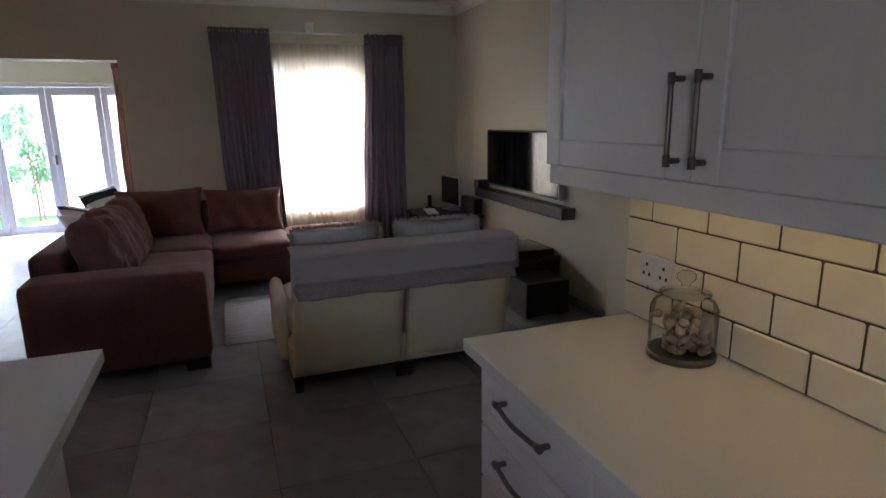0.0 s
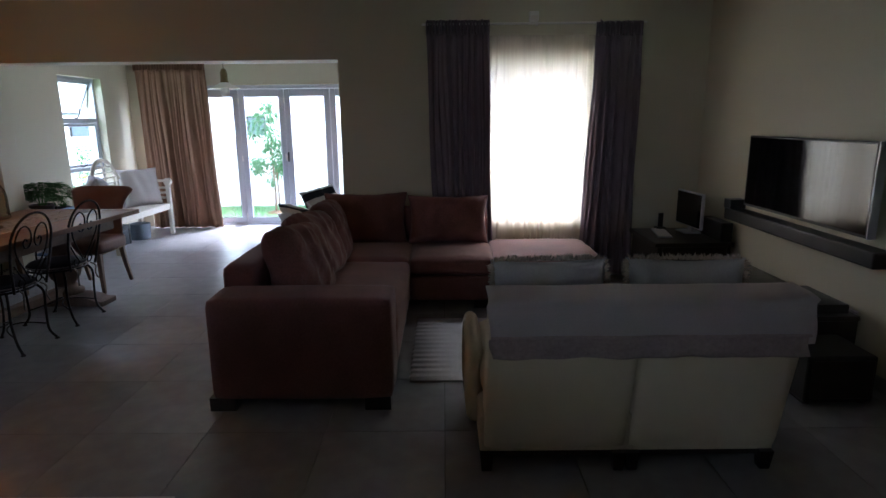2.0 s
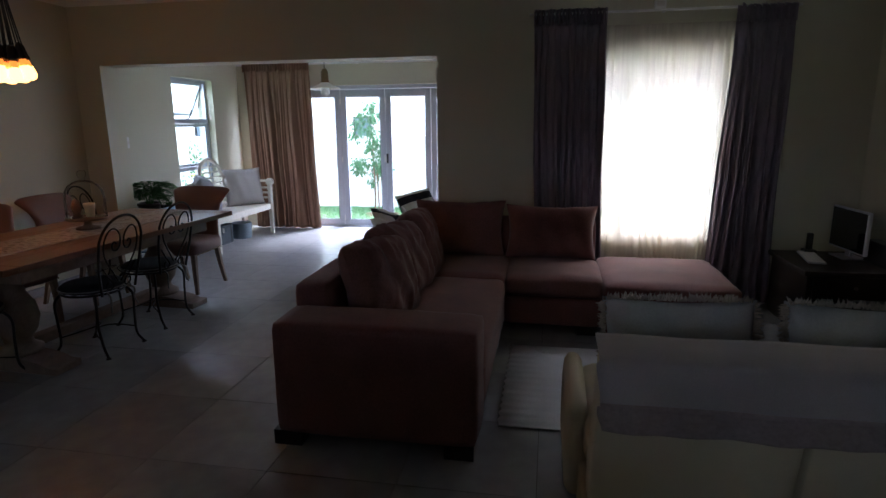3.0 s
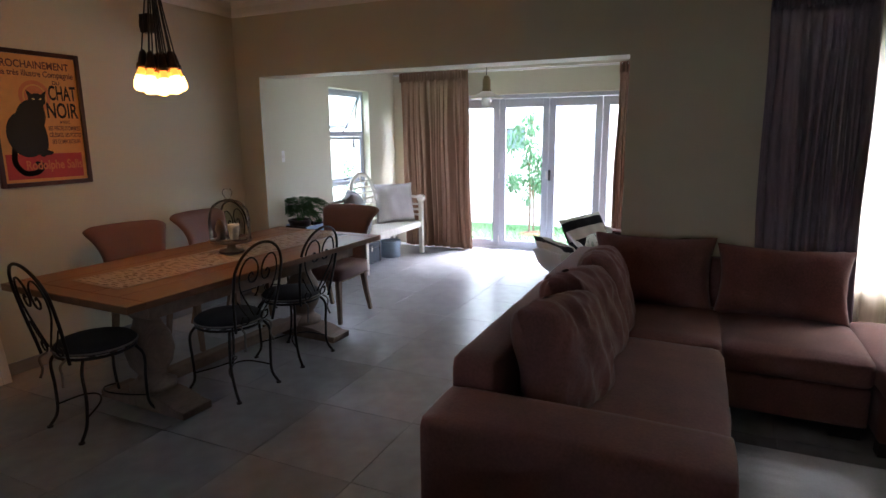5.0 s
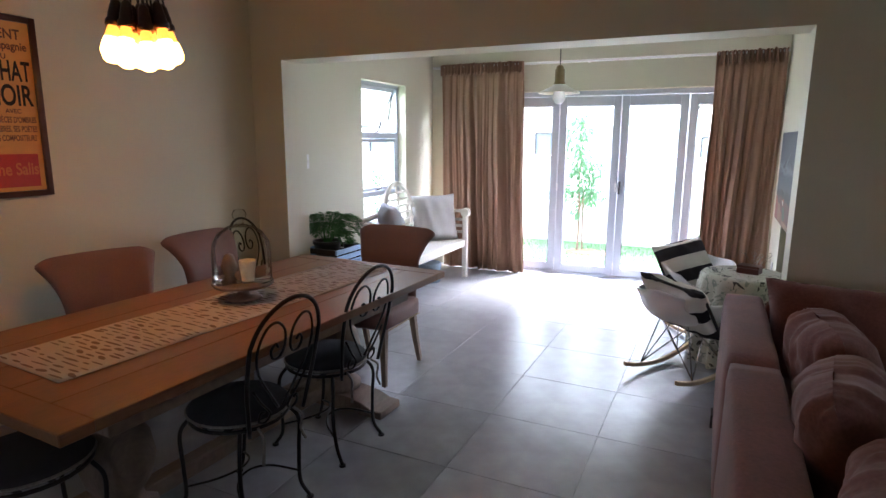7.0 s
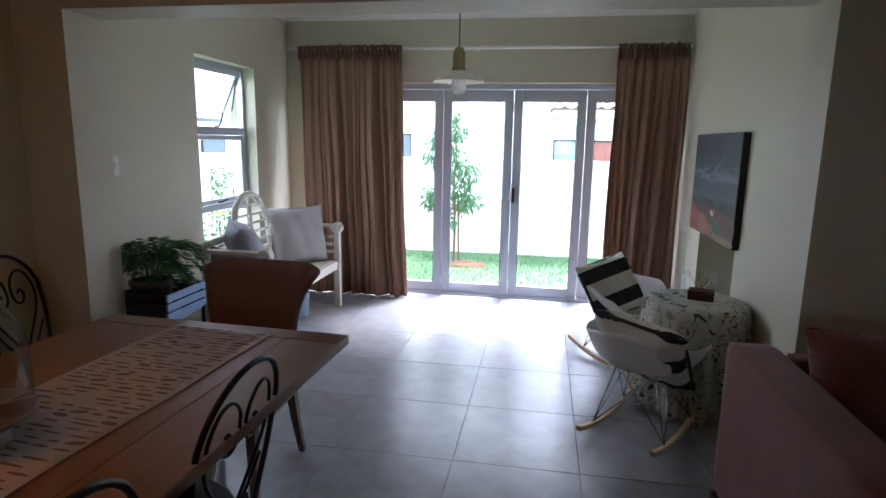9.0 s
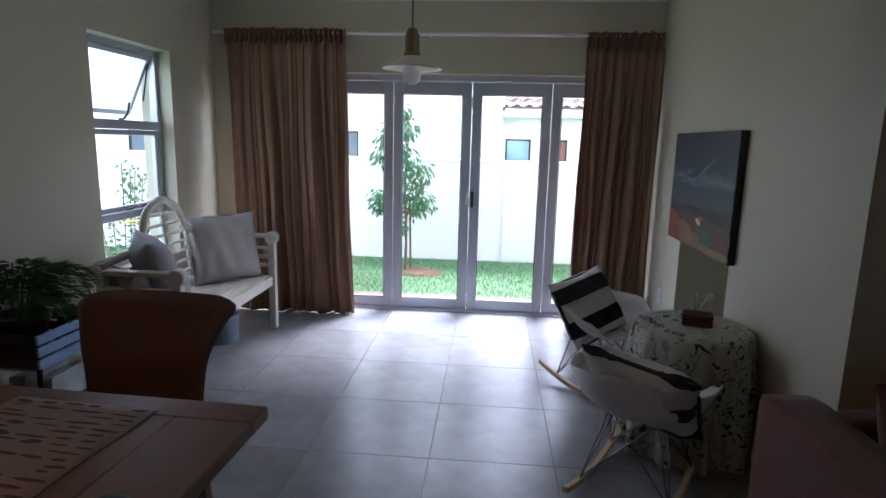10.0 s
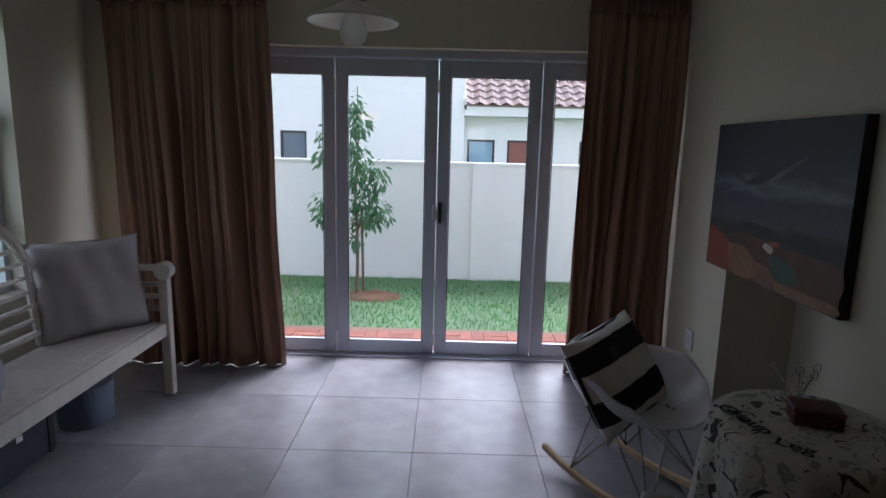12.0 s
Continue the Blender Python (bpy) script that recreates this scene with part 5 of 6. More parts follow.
# plant corner
SKYBLUE = material("blue_painted_slat", (0.21, 0.34, 0.55), 0.6, vary=0.15, grain=40, bump=0.15)
cr = thing("magazine_rack", pose(-3.545, 7.0, 0), "blue slatted wooden crate stand holding magazines", "rack")
for x in (-0.135, 0.135):
    for y in (-0.17, 0.17):
        part("post", tube([(x, y, 0.0), (x, y, 0.655)], 0.011, 8), IRON, cr)
for z in (0.512, 0.565, 0.618):
    for x in (-0.145, 0.145):
        part("slat", bevelled(boxes((x - 0.007, x + 0.007, -0.185, 0.185, z, z + 0.042)), 0.003, 1), SKYBLUE, cr)
    for y in (-0.178, 0.178):
        # end slats coloured dark for the shade on the crate's ends
        part("end_slat", bevelled(boxes((-0.137, 0.137, y - 0.007, y + 0.007, z, z + 0.042)), 0.003, 1), DARKWOOD, cr, "end slat in a dark colour that stands for shade")
part("base_board", boxes((-0.137, 0.137, -0.17, 0.17, 0.496, 0.511)), SKYBLUE, cr)
part("shelf", boxes((-0.135, 0.135, -0.165, 0.165, 0.18, 0.195)), SKYBLUE, cr)
part("rail", tube([(0.135, -0.17, 0.30), (0.135, 0.17, 0.30)], 0.006, 6), IRON, cr)
MAG = material("magazine_cover", (0.42, 0.44, 0.44), 0.4, vary=0.4, grain=8, blotch=6, bump=0.0)
for k in range(6):
    mg = thing("magazine", pose(-3.62 + 0.036 * k, 7.0 + 0.01 * (k % 3), 0.196, 0, 4 - 2 * (k % 4), 0), "glossy magazine standing in the rack", "magazine", "magazines in the rack")
    part("cover", boxes((-0.006, 0.006, -0.11, 0.11, 0, 0.24)), MAG, mg)
FERN = cloth("fern_frond", (0.045, 0.13, 0.03), 0.3, vary=0.35)
fern = thing("potted_fern", pose(-3.58, 6.95, 0.512), "green feathery fern in a dark pot on the crate", "plant")
part("pot", lathe([(0.0, 0.0), (0.085, 0.0), (0.11, 0.17), (0.12, 0.175), (0.12, 0.20), (0.105, 0.20), (0.10, 0.18), (0.0, 0.175)], 24), DARKWOOD, fern, "dark glazed pot", True)
bm, bms = bmesh.new(), bmesh.new()
rnd = random.Random(21)
for k in range(34):
    a, reach, up = rnd.uniform(0, 6.28), rnd.uniform(0.14, 0.34), rnd.uniform(0.08, 0.24)
    c, s = math.cos(a), math.sin(a)
    if c < 0:
        reach = min(reach, 0.30 / max(0.2, -c))
    if s < 0:
        reach = min(reach, 0.13 / max(0.2, -s))
    line = smooth_line([(0.02 * c, 0.02 * s, 0.18), (0.4 * reach * c, 0.4 * reach * s, 0.18 + up), (0.8 * reach * c, 0.8 * reach * s, 0.17 + up * 0.95), (reach * c, reach * s, 0.14 + up * 0.65)], 9)
    tube(line, 0.0018, 4, bms)
    for i, p in enumerate(line[6:]):
        f = 1 - i / len(line)
        for side in (-1, 1):
            d = Vector((-s * side + 0.4 * c, c * side + 0.4 * s, rnd.uniform(-0.3, 0.3))).normalized()
            for q in (0.2, 0.6):
                leaf(bm, p + d * 0.03 * q, (d + Vector((c, s, 0)) * q).normalized(), Vector((0, 0, 1)), 0.055 * f + 0.012, 0.006)
part("stalk", bms, FERN, fern)
part("fronds", bm, FERN, fern)
pot2 = thing("potted_succulent", pose(-3.47, 7.115, 0.512) @ Matrix.Scale(1.5, 4), "small plant in a dark pot on the rack", "plant")
part("pot", lathe([(0.0, 0.0), (0.030, 0.0), (0.038, 0.105), (0.032, 0.105), (0.0, 0.095)], 20), BLACK, pot2, "", True)
bm = bmesh.new()
for k in range(26):
    d = Vector((rnd.uniform(-1, 1), rnd.uniform(-1, 1), rnd.uniform(0.3, 1.4))).normalized()
    leaf(bm, Vector((0, 0, 0.09)), d, Vector((-d.x, -d.y, 1)).normalized(), rnd.uniform(0.03, 0.06), 0.008)
part("leaves", bm, FERN, pot2)
ws = thing("light_switch", pose(XL, 7.14, 1.34), "white dimmer switch plate on the wall", "switch")
part("plate", bevelled(boxes((0, 0.010, -0.037, 0.037, -0.06, 0.06)), 0.004, 2), SHELL, ws)
part("knob", lathe([(0.02, 0), (0.018, 0.012), (0.0, 0.013)], 20), WHITE_GLOSS, ws).matrix_basis = pose(0.010, 0, 0.0, 0, 90, 0)
so = thing("wall_socket", pose(AX, 9.10, 0.38), "white socket plate low on the wall", "socket")
part("plate", bevelled(boxes((-0.010, 0, -0.045, 0.045, -0.06, 0.06)), 0.004, 2), SHELL, so)
part("socket_insert", bevelled(boxes((-0.013, -0.010, -0.02, 0.02, -0.03, 0.03)), 0.002, 1), WHITE_GLOSS, so)


# the pair of rocking chairs
def rocking_chair():
    """Moulded tub chair on wire struts and wooden rockers; faces -y."""
    ob = thing("rocking_chair", pose(0, 0, 0), "white moulded rocking chair on wire legs and maple rockers", "rocking chair", "rocking chairs by the round table")
    height = [(0, 0.405), (35, 0.42), (60, 0.50), (85, 0.56), (115, 0.56), (145, 0.59), (180, 0.62)]
    reach = [(0, 0.28), (35, 0.29), (60, 0.295), (90, 0.292), (120, 0.29), (150, 0.285), (180, 0.28)]

    def between(table, a):
        for (a0, v0), (a1, v1) in zip(table, table[1:]):
            if a <= a1:
                t = (a - a0) / (a1 - a0)
                t = t * t * (3 - 2 * t)
                return v0 + (v1 - v0) * t
        return table[-1][1]

    def at(u, v):
        turn = 360 * u
        a = turn if turn <= 180 else 360 - turn
        h, r = between(height, a), between(reach, a)
        f = 1 - (1 - v) ** 1.7
        lip = 0.016 * max(0, v - 0.9) / 0.1
        z = 0.378 + (h - 0.378) * v ** 2.6 - 0.012 * (1 - v)
        rr = r * f * (0.95 + 0.05 * v) + lip
        return (rr * math.sin(radians(turn)), -rr * math.cos(radians(turn)), z)
    part("shell", sheet(64, 22, at), SHELL, ob, "", True, 0.006)
    for s in (-1, 1):
        rk = [(s * 0.19, -0.40 + 0.073 * k, 0.012 + 0.42 * (-0.40 + 0.073 * k + 0.05) ** 2) for k in range(11)]
        bm = bmesh.new()
        rings = []
        for x, y, z in rk:
            rings.append([bm.verts.new((x + dx, y, z + dz)) for dx, dz in ((-0.013, 0), (0.013, 0), (0.013, 0.028), (-0.013, 0.028))])
        for a, b in zip(rings, rings[1:]):
            for k in range(4):
                bm.faces.new((a[k], a[(k + 1) % 4], b[(k + 1) % 4], b[k]))
        bm.faces.new(rings[0])
        bm.faces.new(rings[-1])
        part("rocker", bevelled(bm, 0.003, 1), PALEWOOD, ob, "curved pale maple rocker")
        for y0, y1, x1 in ((-0.25, -0.10, 0.10), (-0.25, 0.10, 0.10), (0.16, -0.10, 0.10), (0.16, 0.11, 0.10)):
            part("strut", tube([(s * 0.19, y0, 0.012 + 0.42 * (y0 + 0.05) ** 2 + 0.024), (s * x1, y1, 0.392)], 0.0045, 6), CHROME, ob, "thin steel wire strut", True)
    for y in (-0.25, 0.16):
        for s in (-1, 1):
            part("strut", tube([(s * 0.19, y, 0.06), (-s * 0.11, y * 0.5, 0.385)], 0.0045, 6), CHROME, ob, "thin steel wire strut", True)
    return ob


rocker = rocking_chair()
A_TURN, B_TURN = 35, 150
rocker.matrix_world = pose(-0.805, 8.195, 0, 0, 0, A_TURN)
copy_thing(rocker, pose(-0.835, 7.07, 0, 0, 0, B_TURN))

STRIPE, stt, stp = nodes_of("black_white_stripe")
tc = stt.nodes.new("ShaderNodeTexCoord")
sep = stt.nodes.new("ShaderNodeSeparateXYZ")
stt.links.new(tc.outputs["Object"], sep.inputs[0])
wob = stt.nodes.new("ShaderNodeTexNoise")
wob.inputs["Scale"].default_value = 30
add = stt.nodes.new("ShaderNodeMath")
add.operation = "MULTIPLY_ADD"
add.inputs[1].default_value, add.inputs[2].default_value = 0.004, -0.002
stt.links.new(wob.outputs[0], add.inputs[0])
sm = stt.nodes.new("ShaderNodeMath")
stt.links.new(sep.outputs["Z"], sm.inputs[0])
stt.links.new(add.outputs[0], sm.inputs[1])
wrap = stt.nodes.new("ShaderNodeMath")
wrap.operation = "PINGPONG"
wrap.inputs[1].default_value = 0.105
stt.links.new(sm.outputs[0], wrap.inputs[0])
cmp = stt.nodes.new("ShaderNodeMath")
cmp.operation = "GREATER_THAN"
cmp.inputs[1].default_value = 0.056
stt.links.new(wrap.outputs[0], cmp.inputs[0])
mixc = stt.nodes.new("ShaderNodeMix")
mixc.data_type = "RGBA"
mixc.inputs["A"].default_value, mixc.inputs["B"].default_value = (0.62, 0.60, 0.55, 1), (0.02, 0.02, 0.026, 1)
stt.links.new(cmp.outputs[0], mixc.inputs["Factor"])
stt.links.new(mixc.outputs["Result"], stp.inputs["Base Color"])
stp.inputs["Roughness"].default_value = 0.95
for m in (pose(-0.805, 8.195, 0, 0, 0, A_TURN) @ pose(-0.04, -0.06, 0.355, -30, -9, 8), pose(-0.835, 7.07, 0, 0, 0, B_TURN) @ pose(-0.02, -0.05, 0.335, -40, -6, -4)):
    cu = thing("cushion", m, "black and white striped cushion on the rocking chair", "cushion", "striped cushions")
    tall = 0.40 if m.translation.y > 7.5 else 0.42
    bm = cushion(bmesh.new(), 0.46, tall, 0.16, 31, 30, 0.0, 0.006)
    shift = 0.0 if m.translation.y > 7.5 else 0.060
    bmesh.ops.translate(bm, verts=bm.verts[:], vec=(0, 0, shift))
    part("cover", bm, STRIPE, cu, "", True).location.z = -shift
    part("piping", tube([(a * 0.228, 0, tall / 2 + b * tall / 2 * 0.99) for a, b in [(math.copysign(abs(math.cos(q)) ** 0.3, math.cos(q)), math.copysign(abs(math.sin(q)) ** 0.3, math.sin(q))) for q in [2 * math.pi * (k + 0.5) / 48 for k in range(48)]]], 0.010, 8, None, True), BLACK, cu, "black piped seam")

# round table under a printed cloth
rtab = thing("round_table", pose(-0.485, 7.53, 0), "small round side table under a long cloth", "table")
part("tabletop", lathe([(0.0, 0.608), (0.265, 0.608), (0.27, 0.613), (0.27, 0.623), (0.265, 0.628), (0.0, 0.628)], 40), GREYOAK, rtab)
for a in range(3):
    part("leg", tube([(0.18 * math.cos(a * 2.094), 0.18 * math.sin(a * 2.094), 0.0), (0.12 * math.cos(a * 2.094), 0.12 * math.sin(a * 2.094), 0.608)], 0.016), GREYOAK, rtab)
PRINTED, ptt, ptp = nodes_of("cream_cloth_with_script")
tc = ptt.nodes.new("ShaderNodeTexCoord")
wv = ptt.nodes.new("ShaderNodeTexNoise")
wv.inputs["Scale"].default_value, wv.inputs["Detail"].default_value, wv.inputs["Distortion"].default_value = 13, 2, 2.2
ptt.links.new(tc.outputs["Object"], wv.inputs["Vector"])
rp = ptt.nodes.new("ShaderNodeValToRGB")
cr_ = rp.color_ramp.elements
cr_[0].position, cr_[0].color = 0.37, (0.05, 0.048, 0.045, 1)
cr_[1].position, cr_[1].color = 0.40, (0.42, 0.41, 0.34, 1)
e = rp.color_ramp.elements.new(0.60)
e.color = (0.42, 0.41, 0.34, 1)
e = rp.color_ramp.elements.new(0.63)
e.color = (0.22, 0.24, 0.20, 1)
ptt.links.new(wv.outputs[0], rp.inputs[0])
ptt.links.new(rp.outputs[0], ptp.inputs["Base Color"])
ptp.inputs["Roughness"].default_value = 0.9
clo = thing("tablecloth", pose(-0.485, 7.53, 0), "cream cloth printed with dark script, hanging to the floor", "tablecloth")


def cloth_at(u, v):
    a = 2 * math.pi * u
    if v < 0.35:
        r = 0.278 * v / 0.35
        return (r * math.cos(a), r * math.sin(a), 0.632 + 0.001 * math.sin(9 * a) * v)
    s = (v - 0.35) / 0.65
    fold = (0.028 * math.sin(11 * a + 0.8 * math.sin(3 * a)) + 0.012 * math.sin(23 * a)) * min(1, s * 1.6)
    r = 0.280 + 0.010 * min(1, s * 8) + 0.03 * s + fold
    return (min(r * math.cos(a), 0.285), r * math.sin(a), 0.632 - 0.012 * min(1, s * 10) - 0.610 * s)


part("cloth", sheet(140, 30, cloth_at), PRINTED, clo, "", True)
for text, x, y, size, rz in (("Group", -0.19, 0.02, 0.075, -72), ("Leg", -0.13, -0.15, 0.075, -40)):
    t_ = words(text, x, y, size, INK, clo, 0.6355)
    t_.rotation_euler = (0, 0, radians(rz))
bx = thing("trinket_box", pose(-0.46, 7.545, 0.634, 0, 0, -18), "small dark red wooden box with a clasp", "box")
REDWOOD = material("dark_red_wood", (0.085, 0.022, 0.018), 0.4, vary=0.2, bump=0.1)
part("body", bevelled(boxes((-0.07, 0.07, -0.05, 0.05, 0, 0.038)), 0.003, 1), REDWOOD, bx)
part("lid", bevelled(boxes((-0.072, 0.072, -0.052, 0.052, 0.040, 0.056)), 0.004, 1), REDWOOD, bx)
part("clasp", bevelled(boxes((-0.076, -0.071, -0.01, 0.01, 0.028, 0.05)), 0.001, 1), CHROME, bx)
wi = thing("wire_ornament", pose(-0.42, 7.70, 0.634), "small wire flower ornament on the side table", "ornament")
rnd = random.Random(2)
for k in range(7):
    x, y, z = rnd.uniform(-0.09, 0.09), rnd.uniform(-0.06, 0.06), rnd.uniform(0.06, 0.13)
    part("stem", tube(smooth_line([(0.1 * x, 0.1 * y, 0), (0.6 * x, 0.6 * y, 0.6 * z), (x, y, z)], 4), 0.0018, 5), CHROME, wi)
    part("loop", tube([(x + 0.014 * math.cos(2 * math.pi * q / 14), y, z + 0.014 * math.sin(2 * math.pi * q / 14)) for q in range(14)], 0.0016, 5, None, True), CHROME, wi)

# the painting
ART, att, atp = nodes_of("landscape_painting")
tc = att.nodes.new("ShaderNodeTexCoord")
sep = att.nodes.new("ShaderNodeSeparateXYZ")
att.links.new(tc.outputs["Generated"], sep.inputs[0])
nz = att.nodes.new("ShaderNodeTexNoise")
nz.inputs["Scale"].default_value, nz.inputs["Detail"].default_value, nz.inputs["Distortion"].default_value = 3.0, 6, 0.8
mp = att.nodes.new("ShaderNodeMapping")
mp.inputs["Scale"].default_value, mp.inputs["Rotation"].default_value = (1, 1.0, 2.6), (0.5, 0, 0)
att.links.new(tc.outputs["Generated"], mp.inputs[0])
att.links.new(mp.outputs[0], nz.inputs["Vector"])
ma = att.nodes.new("ShaderNodeMath")
ma.operation = "MULTIPLY_ADD"
ma.inputs[1].default_value = 0.26
att.links.new(nz.outputs[0], ma.inputs[0])
att.links.new(sep.outputs["Z"], ma.inputs[2])
rp = att.nodes.new("ShaderNodeValToRGB")
stops = [(0.10, (0.12, 0.05, 0.022)), (0.24, (0.09, 0.03, 0.016)), (0.36, (0.05, 0.035, 0.015)), (0.44, (0.015, 0.018, 0.015)), (0.52, (0.05, 0.06, 0.07)), (0.66, (0.03, 0.043, 0.06)), (0.74, (0.11, 0.13, 0.15)), (0.82, (0.018, 0.028, 0.04)), (1.0, (0.008, 0.012, 0.02))]
el = rp.color_ramp.elements
el[0].position, el[0].color = stops[0][0], (*stops[0][1], 1)
el[1].position, el[1].color = stops[-1][0], (*stops[-1][1], 1)
for s, c in stops[1:-1]:
    e = el.new(s)
    e.color = (*c, 1)
att.links.new(ma.outputs[0], rp.inputs[0])
att.links.new(rp.outputs[0], atp.inputs["Base Color"])
atp.inputs["Roughness"].default_value = 0.5
art = thing("painting", pose(AX, 8.365, 1.243), "unframed canvas painting of fields under a dark sky", "painting")
part("stretcher", bevelled(boxes((-0.0435, -0.001, -0.535, 0.535, -0.36, 0.36)), 0.003, 1), BLACK, art, "black canvas edge")
canvas = part("canvas", boxes((-0.0455, -0.0435, -0.533, 0.533, -0.358, 0.358)), ART, art)


def brush(name, colour, outline, lift, spread=0.3):
    """A patch of paint on the canvas; outline in shares of its width and height, rounded."""
    ring = smooth_line(list(outline) + [outline[0]], 4)[:-1]
    bm = bmesh.new()
    bm.faces.new([bm.verts.new((-0.0455 - 0.0003 * lift, 0.533 - 1.066 * p[0], -0.358 + 0.716 * p[1])) for p in ring])
    bmesh.ops.triangulate(bm, faces=bm.faces[:])
    return part(name, bm, material("paint_" + name, colour, 0.5, vary=spread, grain=14, blotch=6, bump=0.25), canvas)


brush("red_field", (0.19, 0.042, 0.022), [(0.01, 0.01, 0), (0.10, 0.01, 0), (0.30, 0.03, 0), (0.24, 0.16, 0), (0.16, 0.24, 0), (0.01, 0.27, 0)], 1)
brush("rust_field", (0.085, 0.03, 0.018), [(0.20, 0.25, 0), (0.34, 0.30, 0), (0.55, 0.27, 0), (0.97, 0.25, 0), (0.98, 0.08, 0), (0.75, 0.12, 0), (0.45, 0.18, 0)], 1, 0.45)
brush("tan_field", (0.20, 0.10, 0.05), [(0.20, 0.20, 0), (0.36, 0.20, 0), (0.45, 0.12, 0), (0.44, 0.02, 0), (0.26, 0.02, 0)], 2)
brush("tan_field", (0.17, 0.078, 0.04), [(0.43, 0.14, 0), (0.56, 0.12, 0), (0.62, 0.02, 0), (0.46, 0.02, 0)], 3)
brush("ochre_field", (0.20, 0.11, 0.052), [(0.62, 0.07, 0), (0.78, 0.06, 0), (0.98, 0.06, 0), (0.98, 0.01, 0), (0.64, 0.01, 0)], 3)
brush("green_field", (0.03, 0.075, 0.045), [(0.55, 0.20, 0), (0.68, 0.20, 0), (0.76, 0.12, 0), (0.72, 0.07, 0), (0.60, 0.08, 0)], 4)
brush("tree_line", (0.012, 0.014, 0.012), [(0.26, 0.33, 0), (0.36, 0.37, 0), (0.52, 0.36, 0), (0.58, 0.33, 0), (0.42, 0.315, 0)], 4)
brush("tree_line", (0.010, 0.012, 0.012), [(0.66, 0.30, 0), (0.72, 0.37, 0), (0.82, 0.36, 0), (0.88, 0.30, 0), (0.76, 0.285, 0)], 4)
brush("cloud_light", (0.085, 0.10, 0.12), [(0.06, 0.52, 0), (0.20, 0.575, 0), (0.34, 0.60, 0), (0.52, 0.68, 0), (0.74, 0.80, 0), (0.56, 0.66, 0), (0.36, 0.575, 0), (0.20, 0.55, 0)], 2, 0.5)
brush("dark_cloud", (0.012, 0.018, 0.03), [(0.30, 0.615, 0), (0.42, 0.68, 0), (0.58, 0.735, 0), (0.52, 0.67, 0), (0.40, 0.61, 0)], 3)
brush("cottage_wall", (0.50, 0.44, 0.38), [(0.50, 0.24, 0), (0.56, 0.21, 0), (0.58, 0.245, 0), (0.52, 0.27, 0)], 5)
brush("cottage_roof", (0.30, 0.07, 0.03), [(0.54, 0.26, 0), (0.60, 0.26, 0), (0.62, 0.285, 0), (0.56, 0.285, 0)], 6)

# pendant in the garden room
pl = thing("pendant_light", pose(-2.02, 8.23, 0), "brass and enamel pendant with a clear bulb", "lamp")
PEARL = cloth("pearl_glass", (0.78, 0.78, 0.77), 0.6, 0.5, 0.02)
BRASS = material("aged_brass", (0.22, 0.17, 0.09), 0.35, 0.8, vary=0.2, bump=0.05)
ENAMEL = material("cream_enamel", (0.62, 0.60, 0.54), 0.3, bump=0.0)
part("cord", tube([(0, 0, 2.17), (0, 0, CH - 0.02)], 0.0045, 8), BLACK, pl)
part("ceiling_rose", lathe([(0.05, CH), (0.05, CH - 0.02), (0.0, CH - 0.035)], 20), SHELL, pl, "", True)
part("neck", lathe([(0.0, 2.17), (0.022, 2.165), (0.034, 2.15), (0.034, 2.135), (0.044, 2.13), (0.044, 2.03), (0.05, 2.02), (0.05, 2.005)], 24), BRASS, pl, "brass lamp holder", True)
part("shade", lathe([(0.05, 2.005), (0.075, 1.985), (0.165, 1.945), (0.178, 1.935), (0.178, 1.93), (0.163, 1.938), (0.073, 1.978), (0.045, 1.995)], 40), ENAMEL, pl, "wide shallow enamel shade", True)
part("bulb", lathe([(0.0, 1.84), (0.03, 1.846), (0.05, 1.87), (0.055, 1.90), (0.048, 1.935), (0.03, 1.975), (0.028, 1.99)], 24), PEARL, pl, "unlit clear glass bulb", True)
part("filament", tube([(-0.01, 0, 1.98), (-0.012, 0, 1.91), (0.012, 0, 1.91), (0.01, 0, 1.98)], 0.0015, 5), BRASS, pl)

# the recess in the east wall
lo = thing("log_basket", pose(AX + 0.2, 8.1, 0), "dark metal fire basket standing in the recess", "basket")
part("base", boxes((-0.12, 0.12, -0.1, 0.1, 0.0, 0.02)), IRON, lo)
for k in range(5):
    for sy in (-1, 1):
        part("bar", tube([(-0.11 + 0.055 * k, sy * 0.095, 0.02), (-0.11 + 0.055 * k, sy * 0.095, 0.42)], 0.008, 6), IRON, lo)
part("rim", tube([(-0.12, -0.1, 0.42), (0.12, -0.1, 0.42), (0.12, 0.1, 0.42), (-0.12, 0.1, 0.42)], 0.009, 6, None, True), IRON, lo)

# ---- kitchen ----
def bar_handle(bm, a, b, out, r=0.007, bow=0.0):
    a, b, o = Vector(a), Vector(b), Vector(out)
    d = (b - a).normalized()
    tube(smooth_line([a + o, (a + b) / 2 + o * (1 + bow), b + o], 6), r, 8, bm)
    for p in (a, b):
        tube([p, p + o], r * 1.15, 8, bm)
        tube([p + o - d * 0.012, p + o + d * 0.012], r * 1.35, 8, bm)
    return bm


def shaker(bm, x, y0, y1, z0, z1, w=0.055, sgn=-1):
    """A framed door front in the yz plane, at x, facing -x."""
    for b in ((y0, y0 + w, z0, z1), (y1 - w, y1, z0, z1), (y0 + w, y1 - w, z1 - w, z1), (y0 + w, y1 - w, z0, z0 + w)):
        box(bm, x - 0.020, x, *b)
    return bm


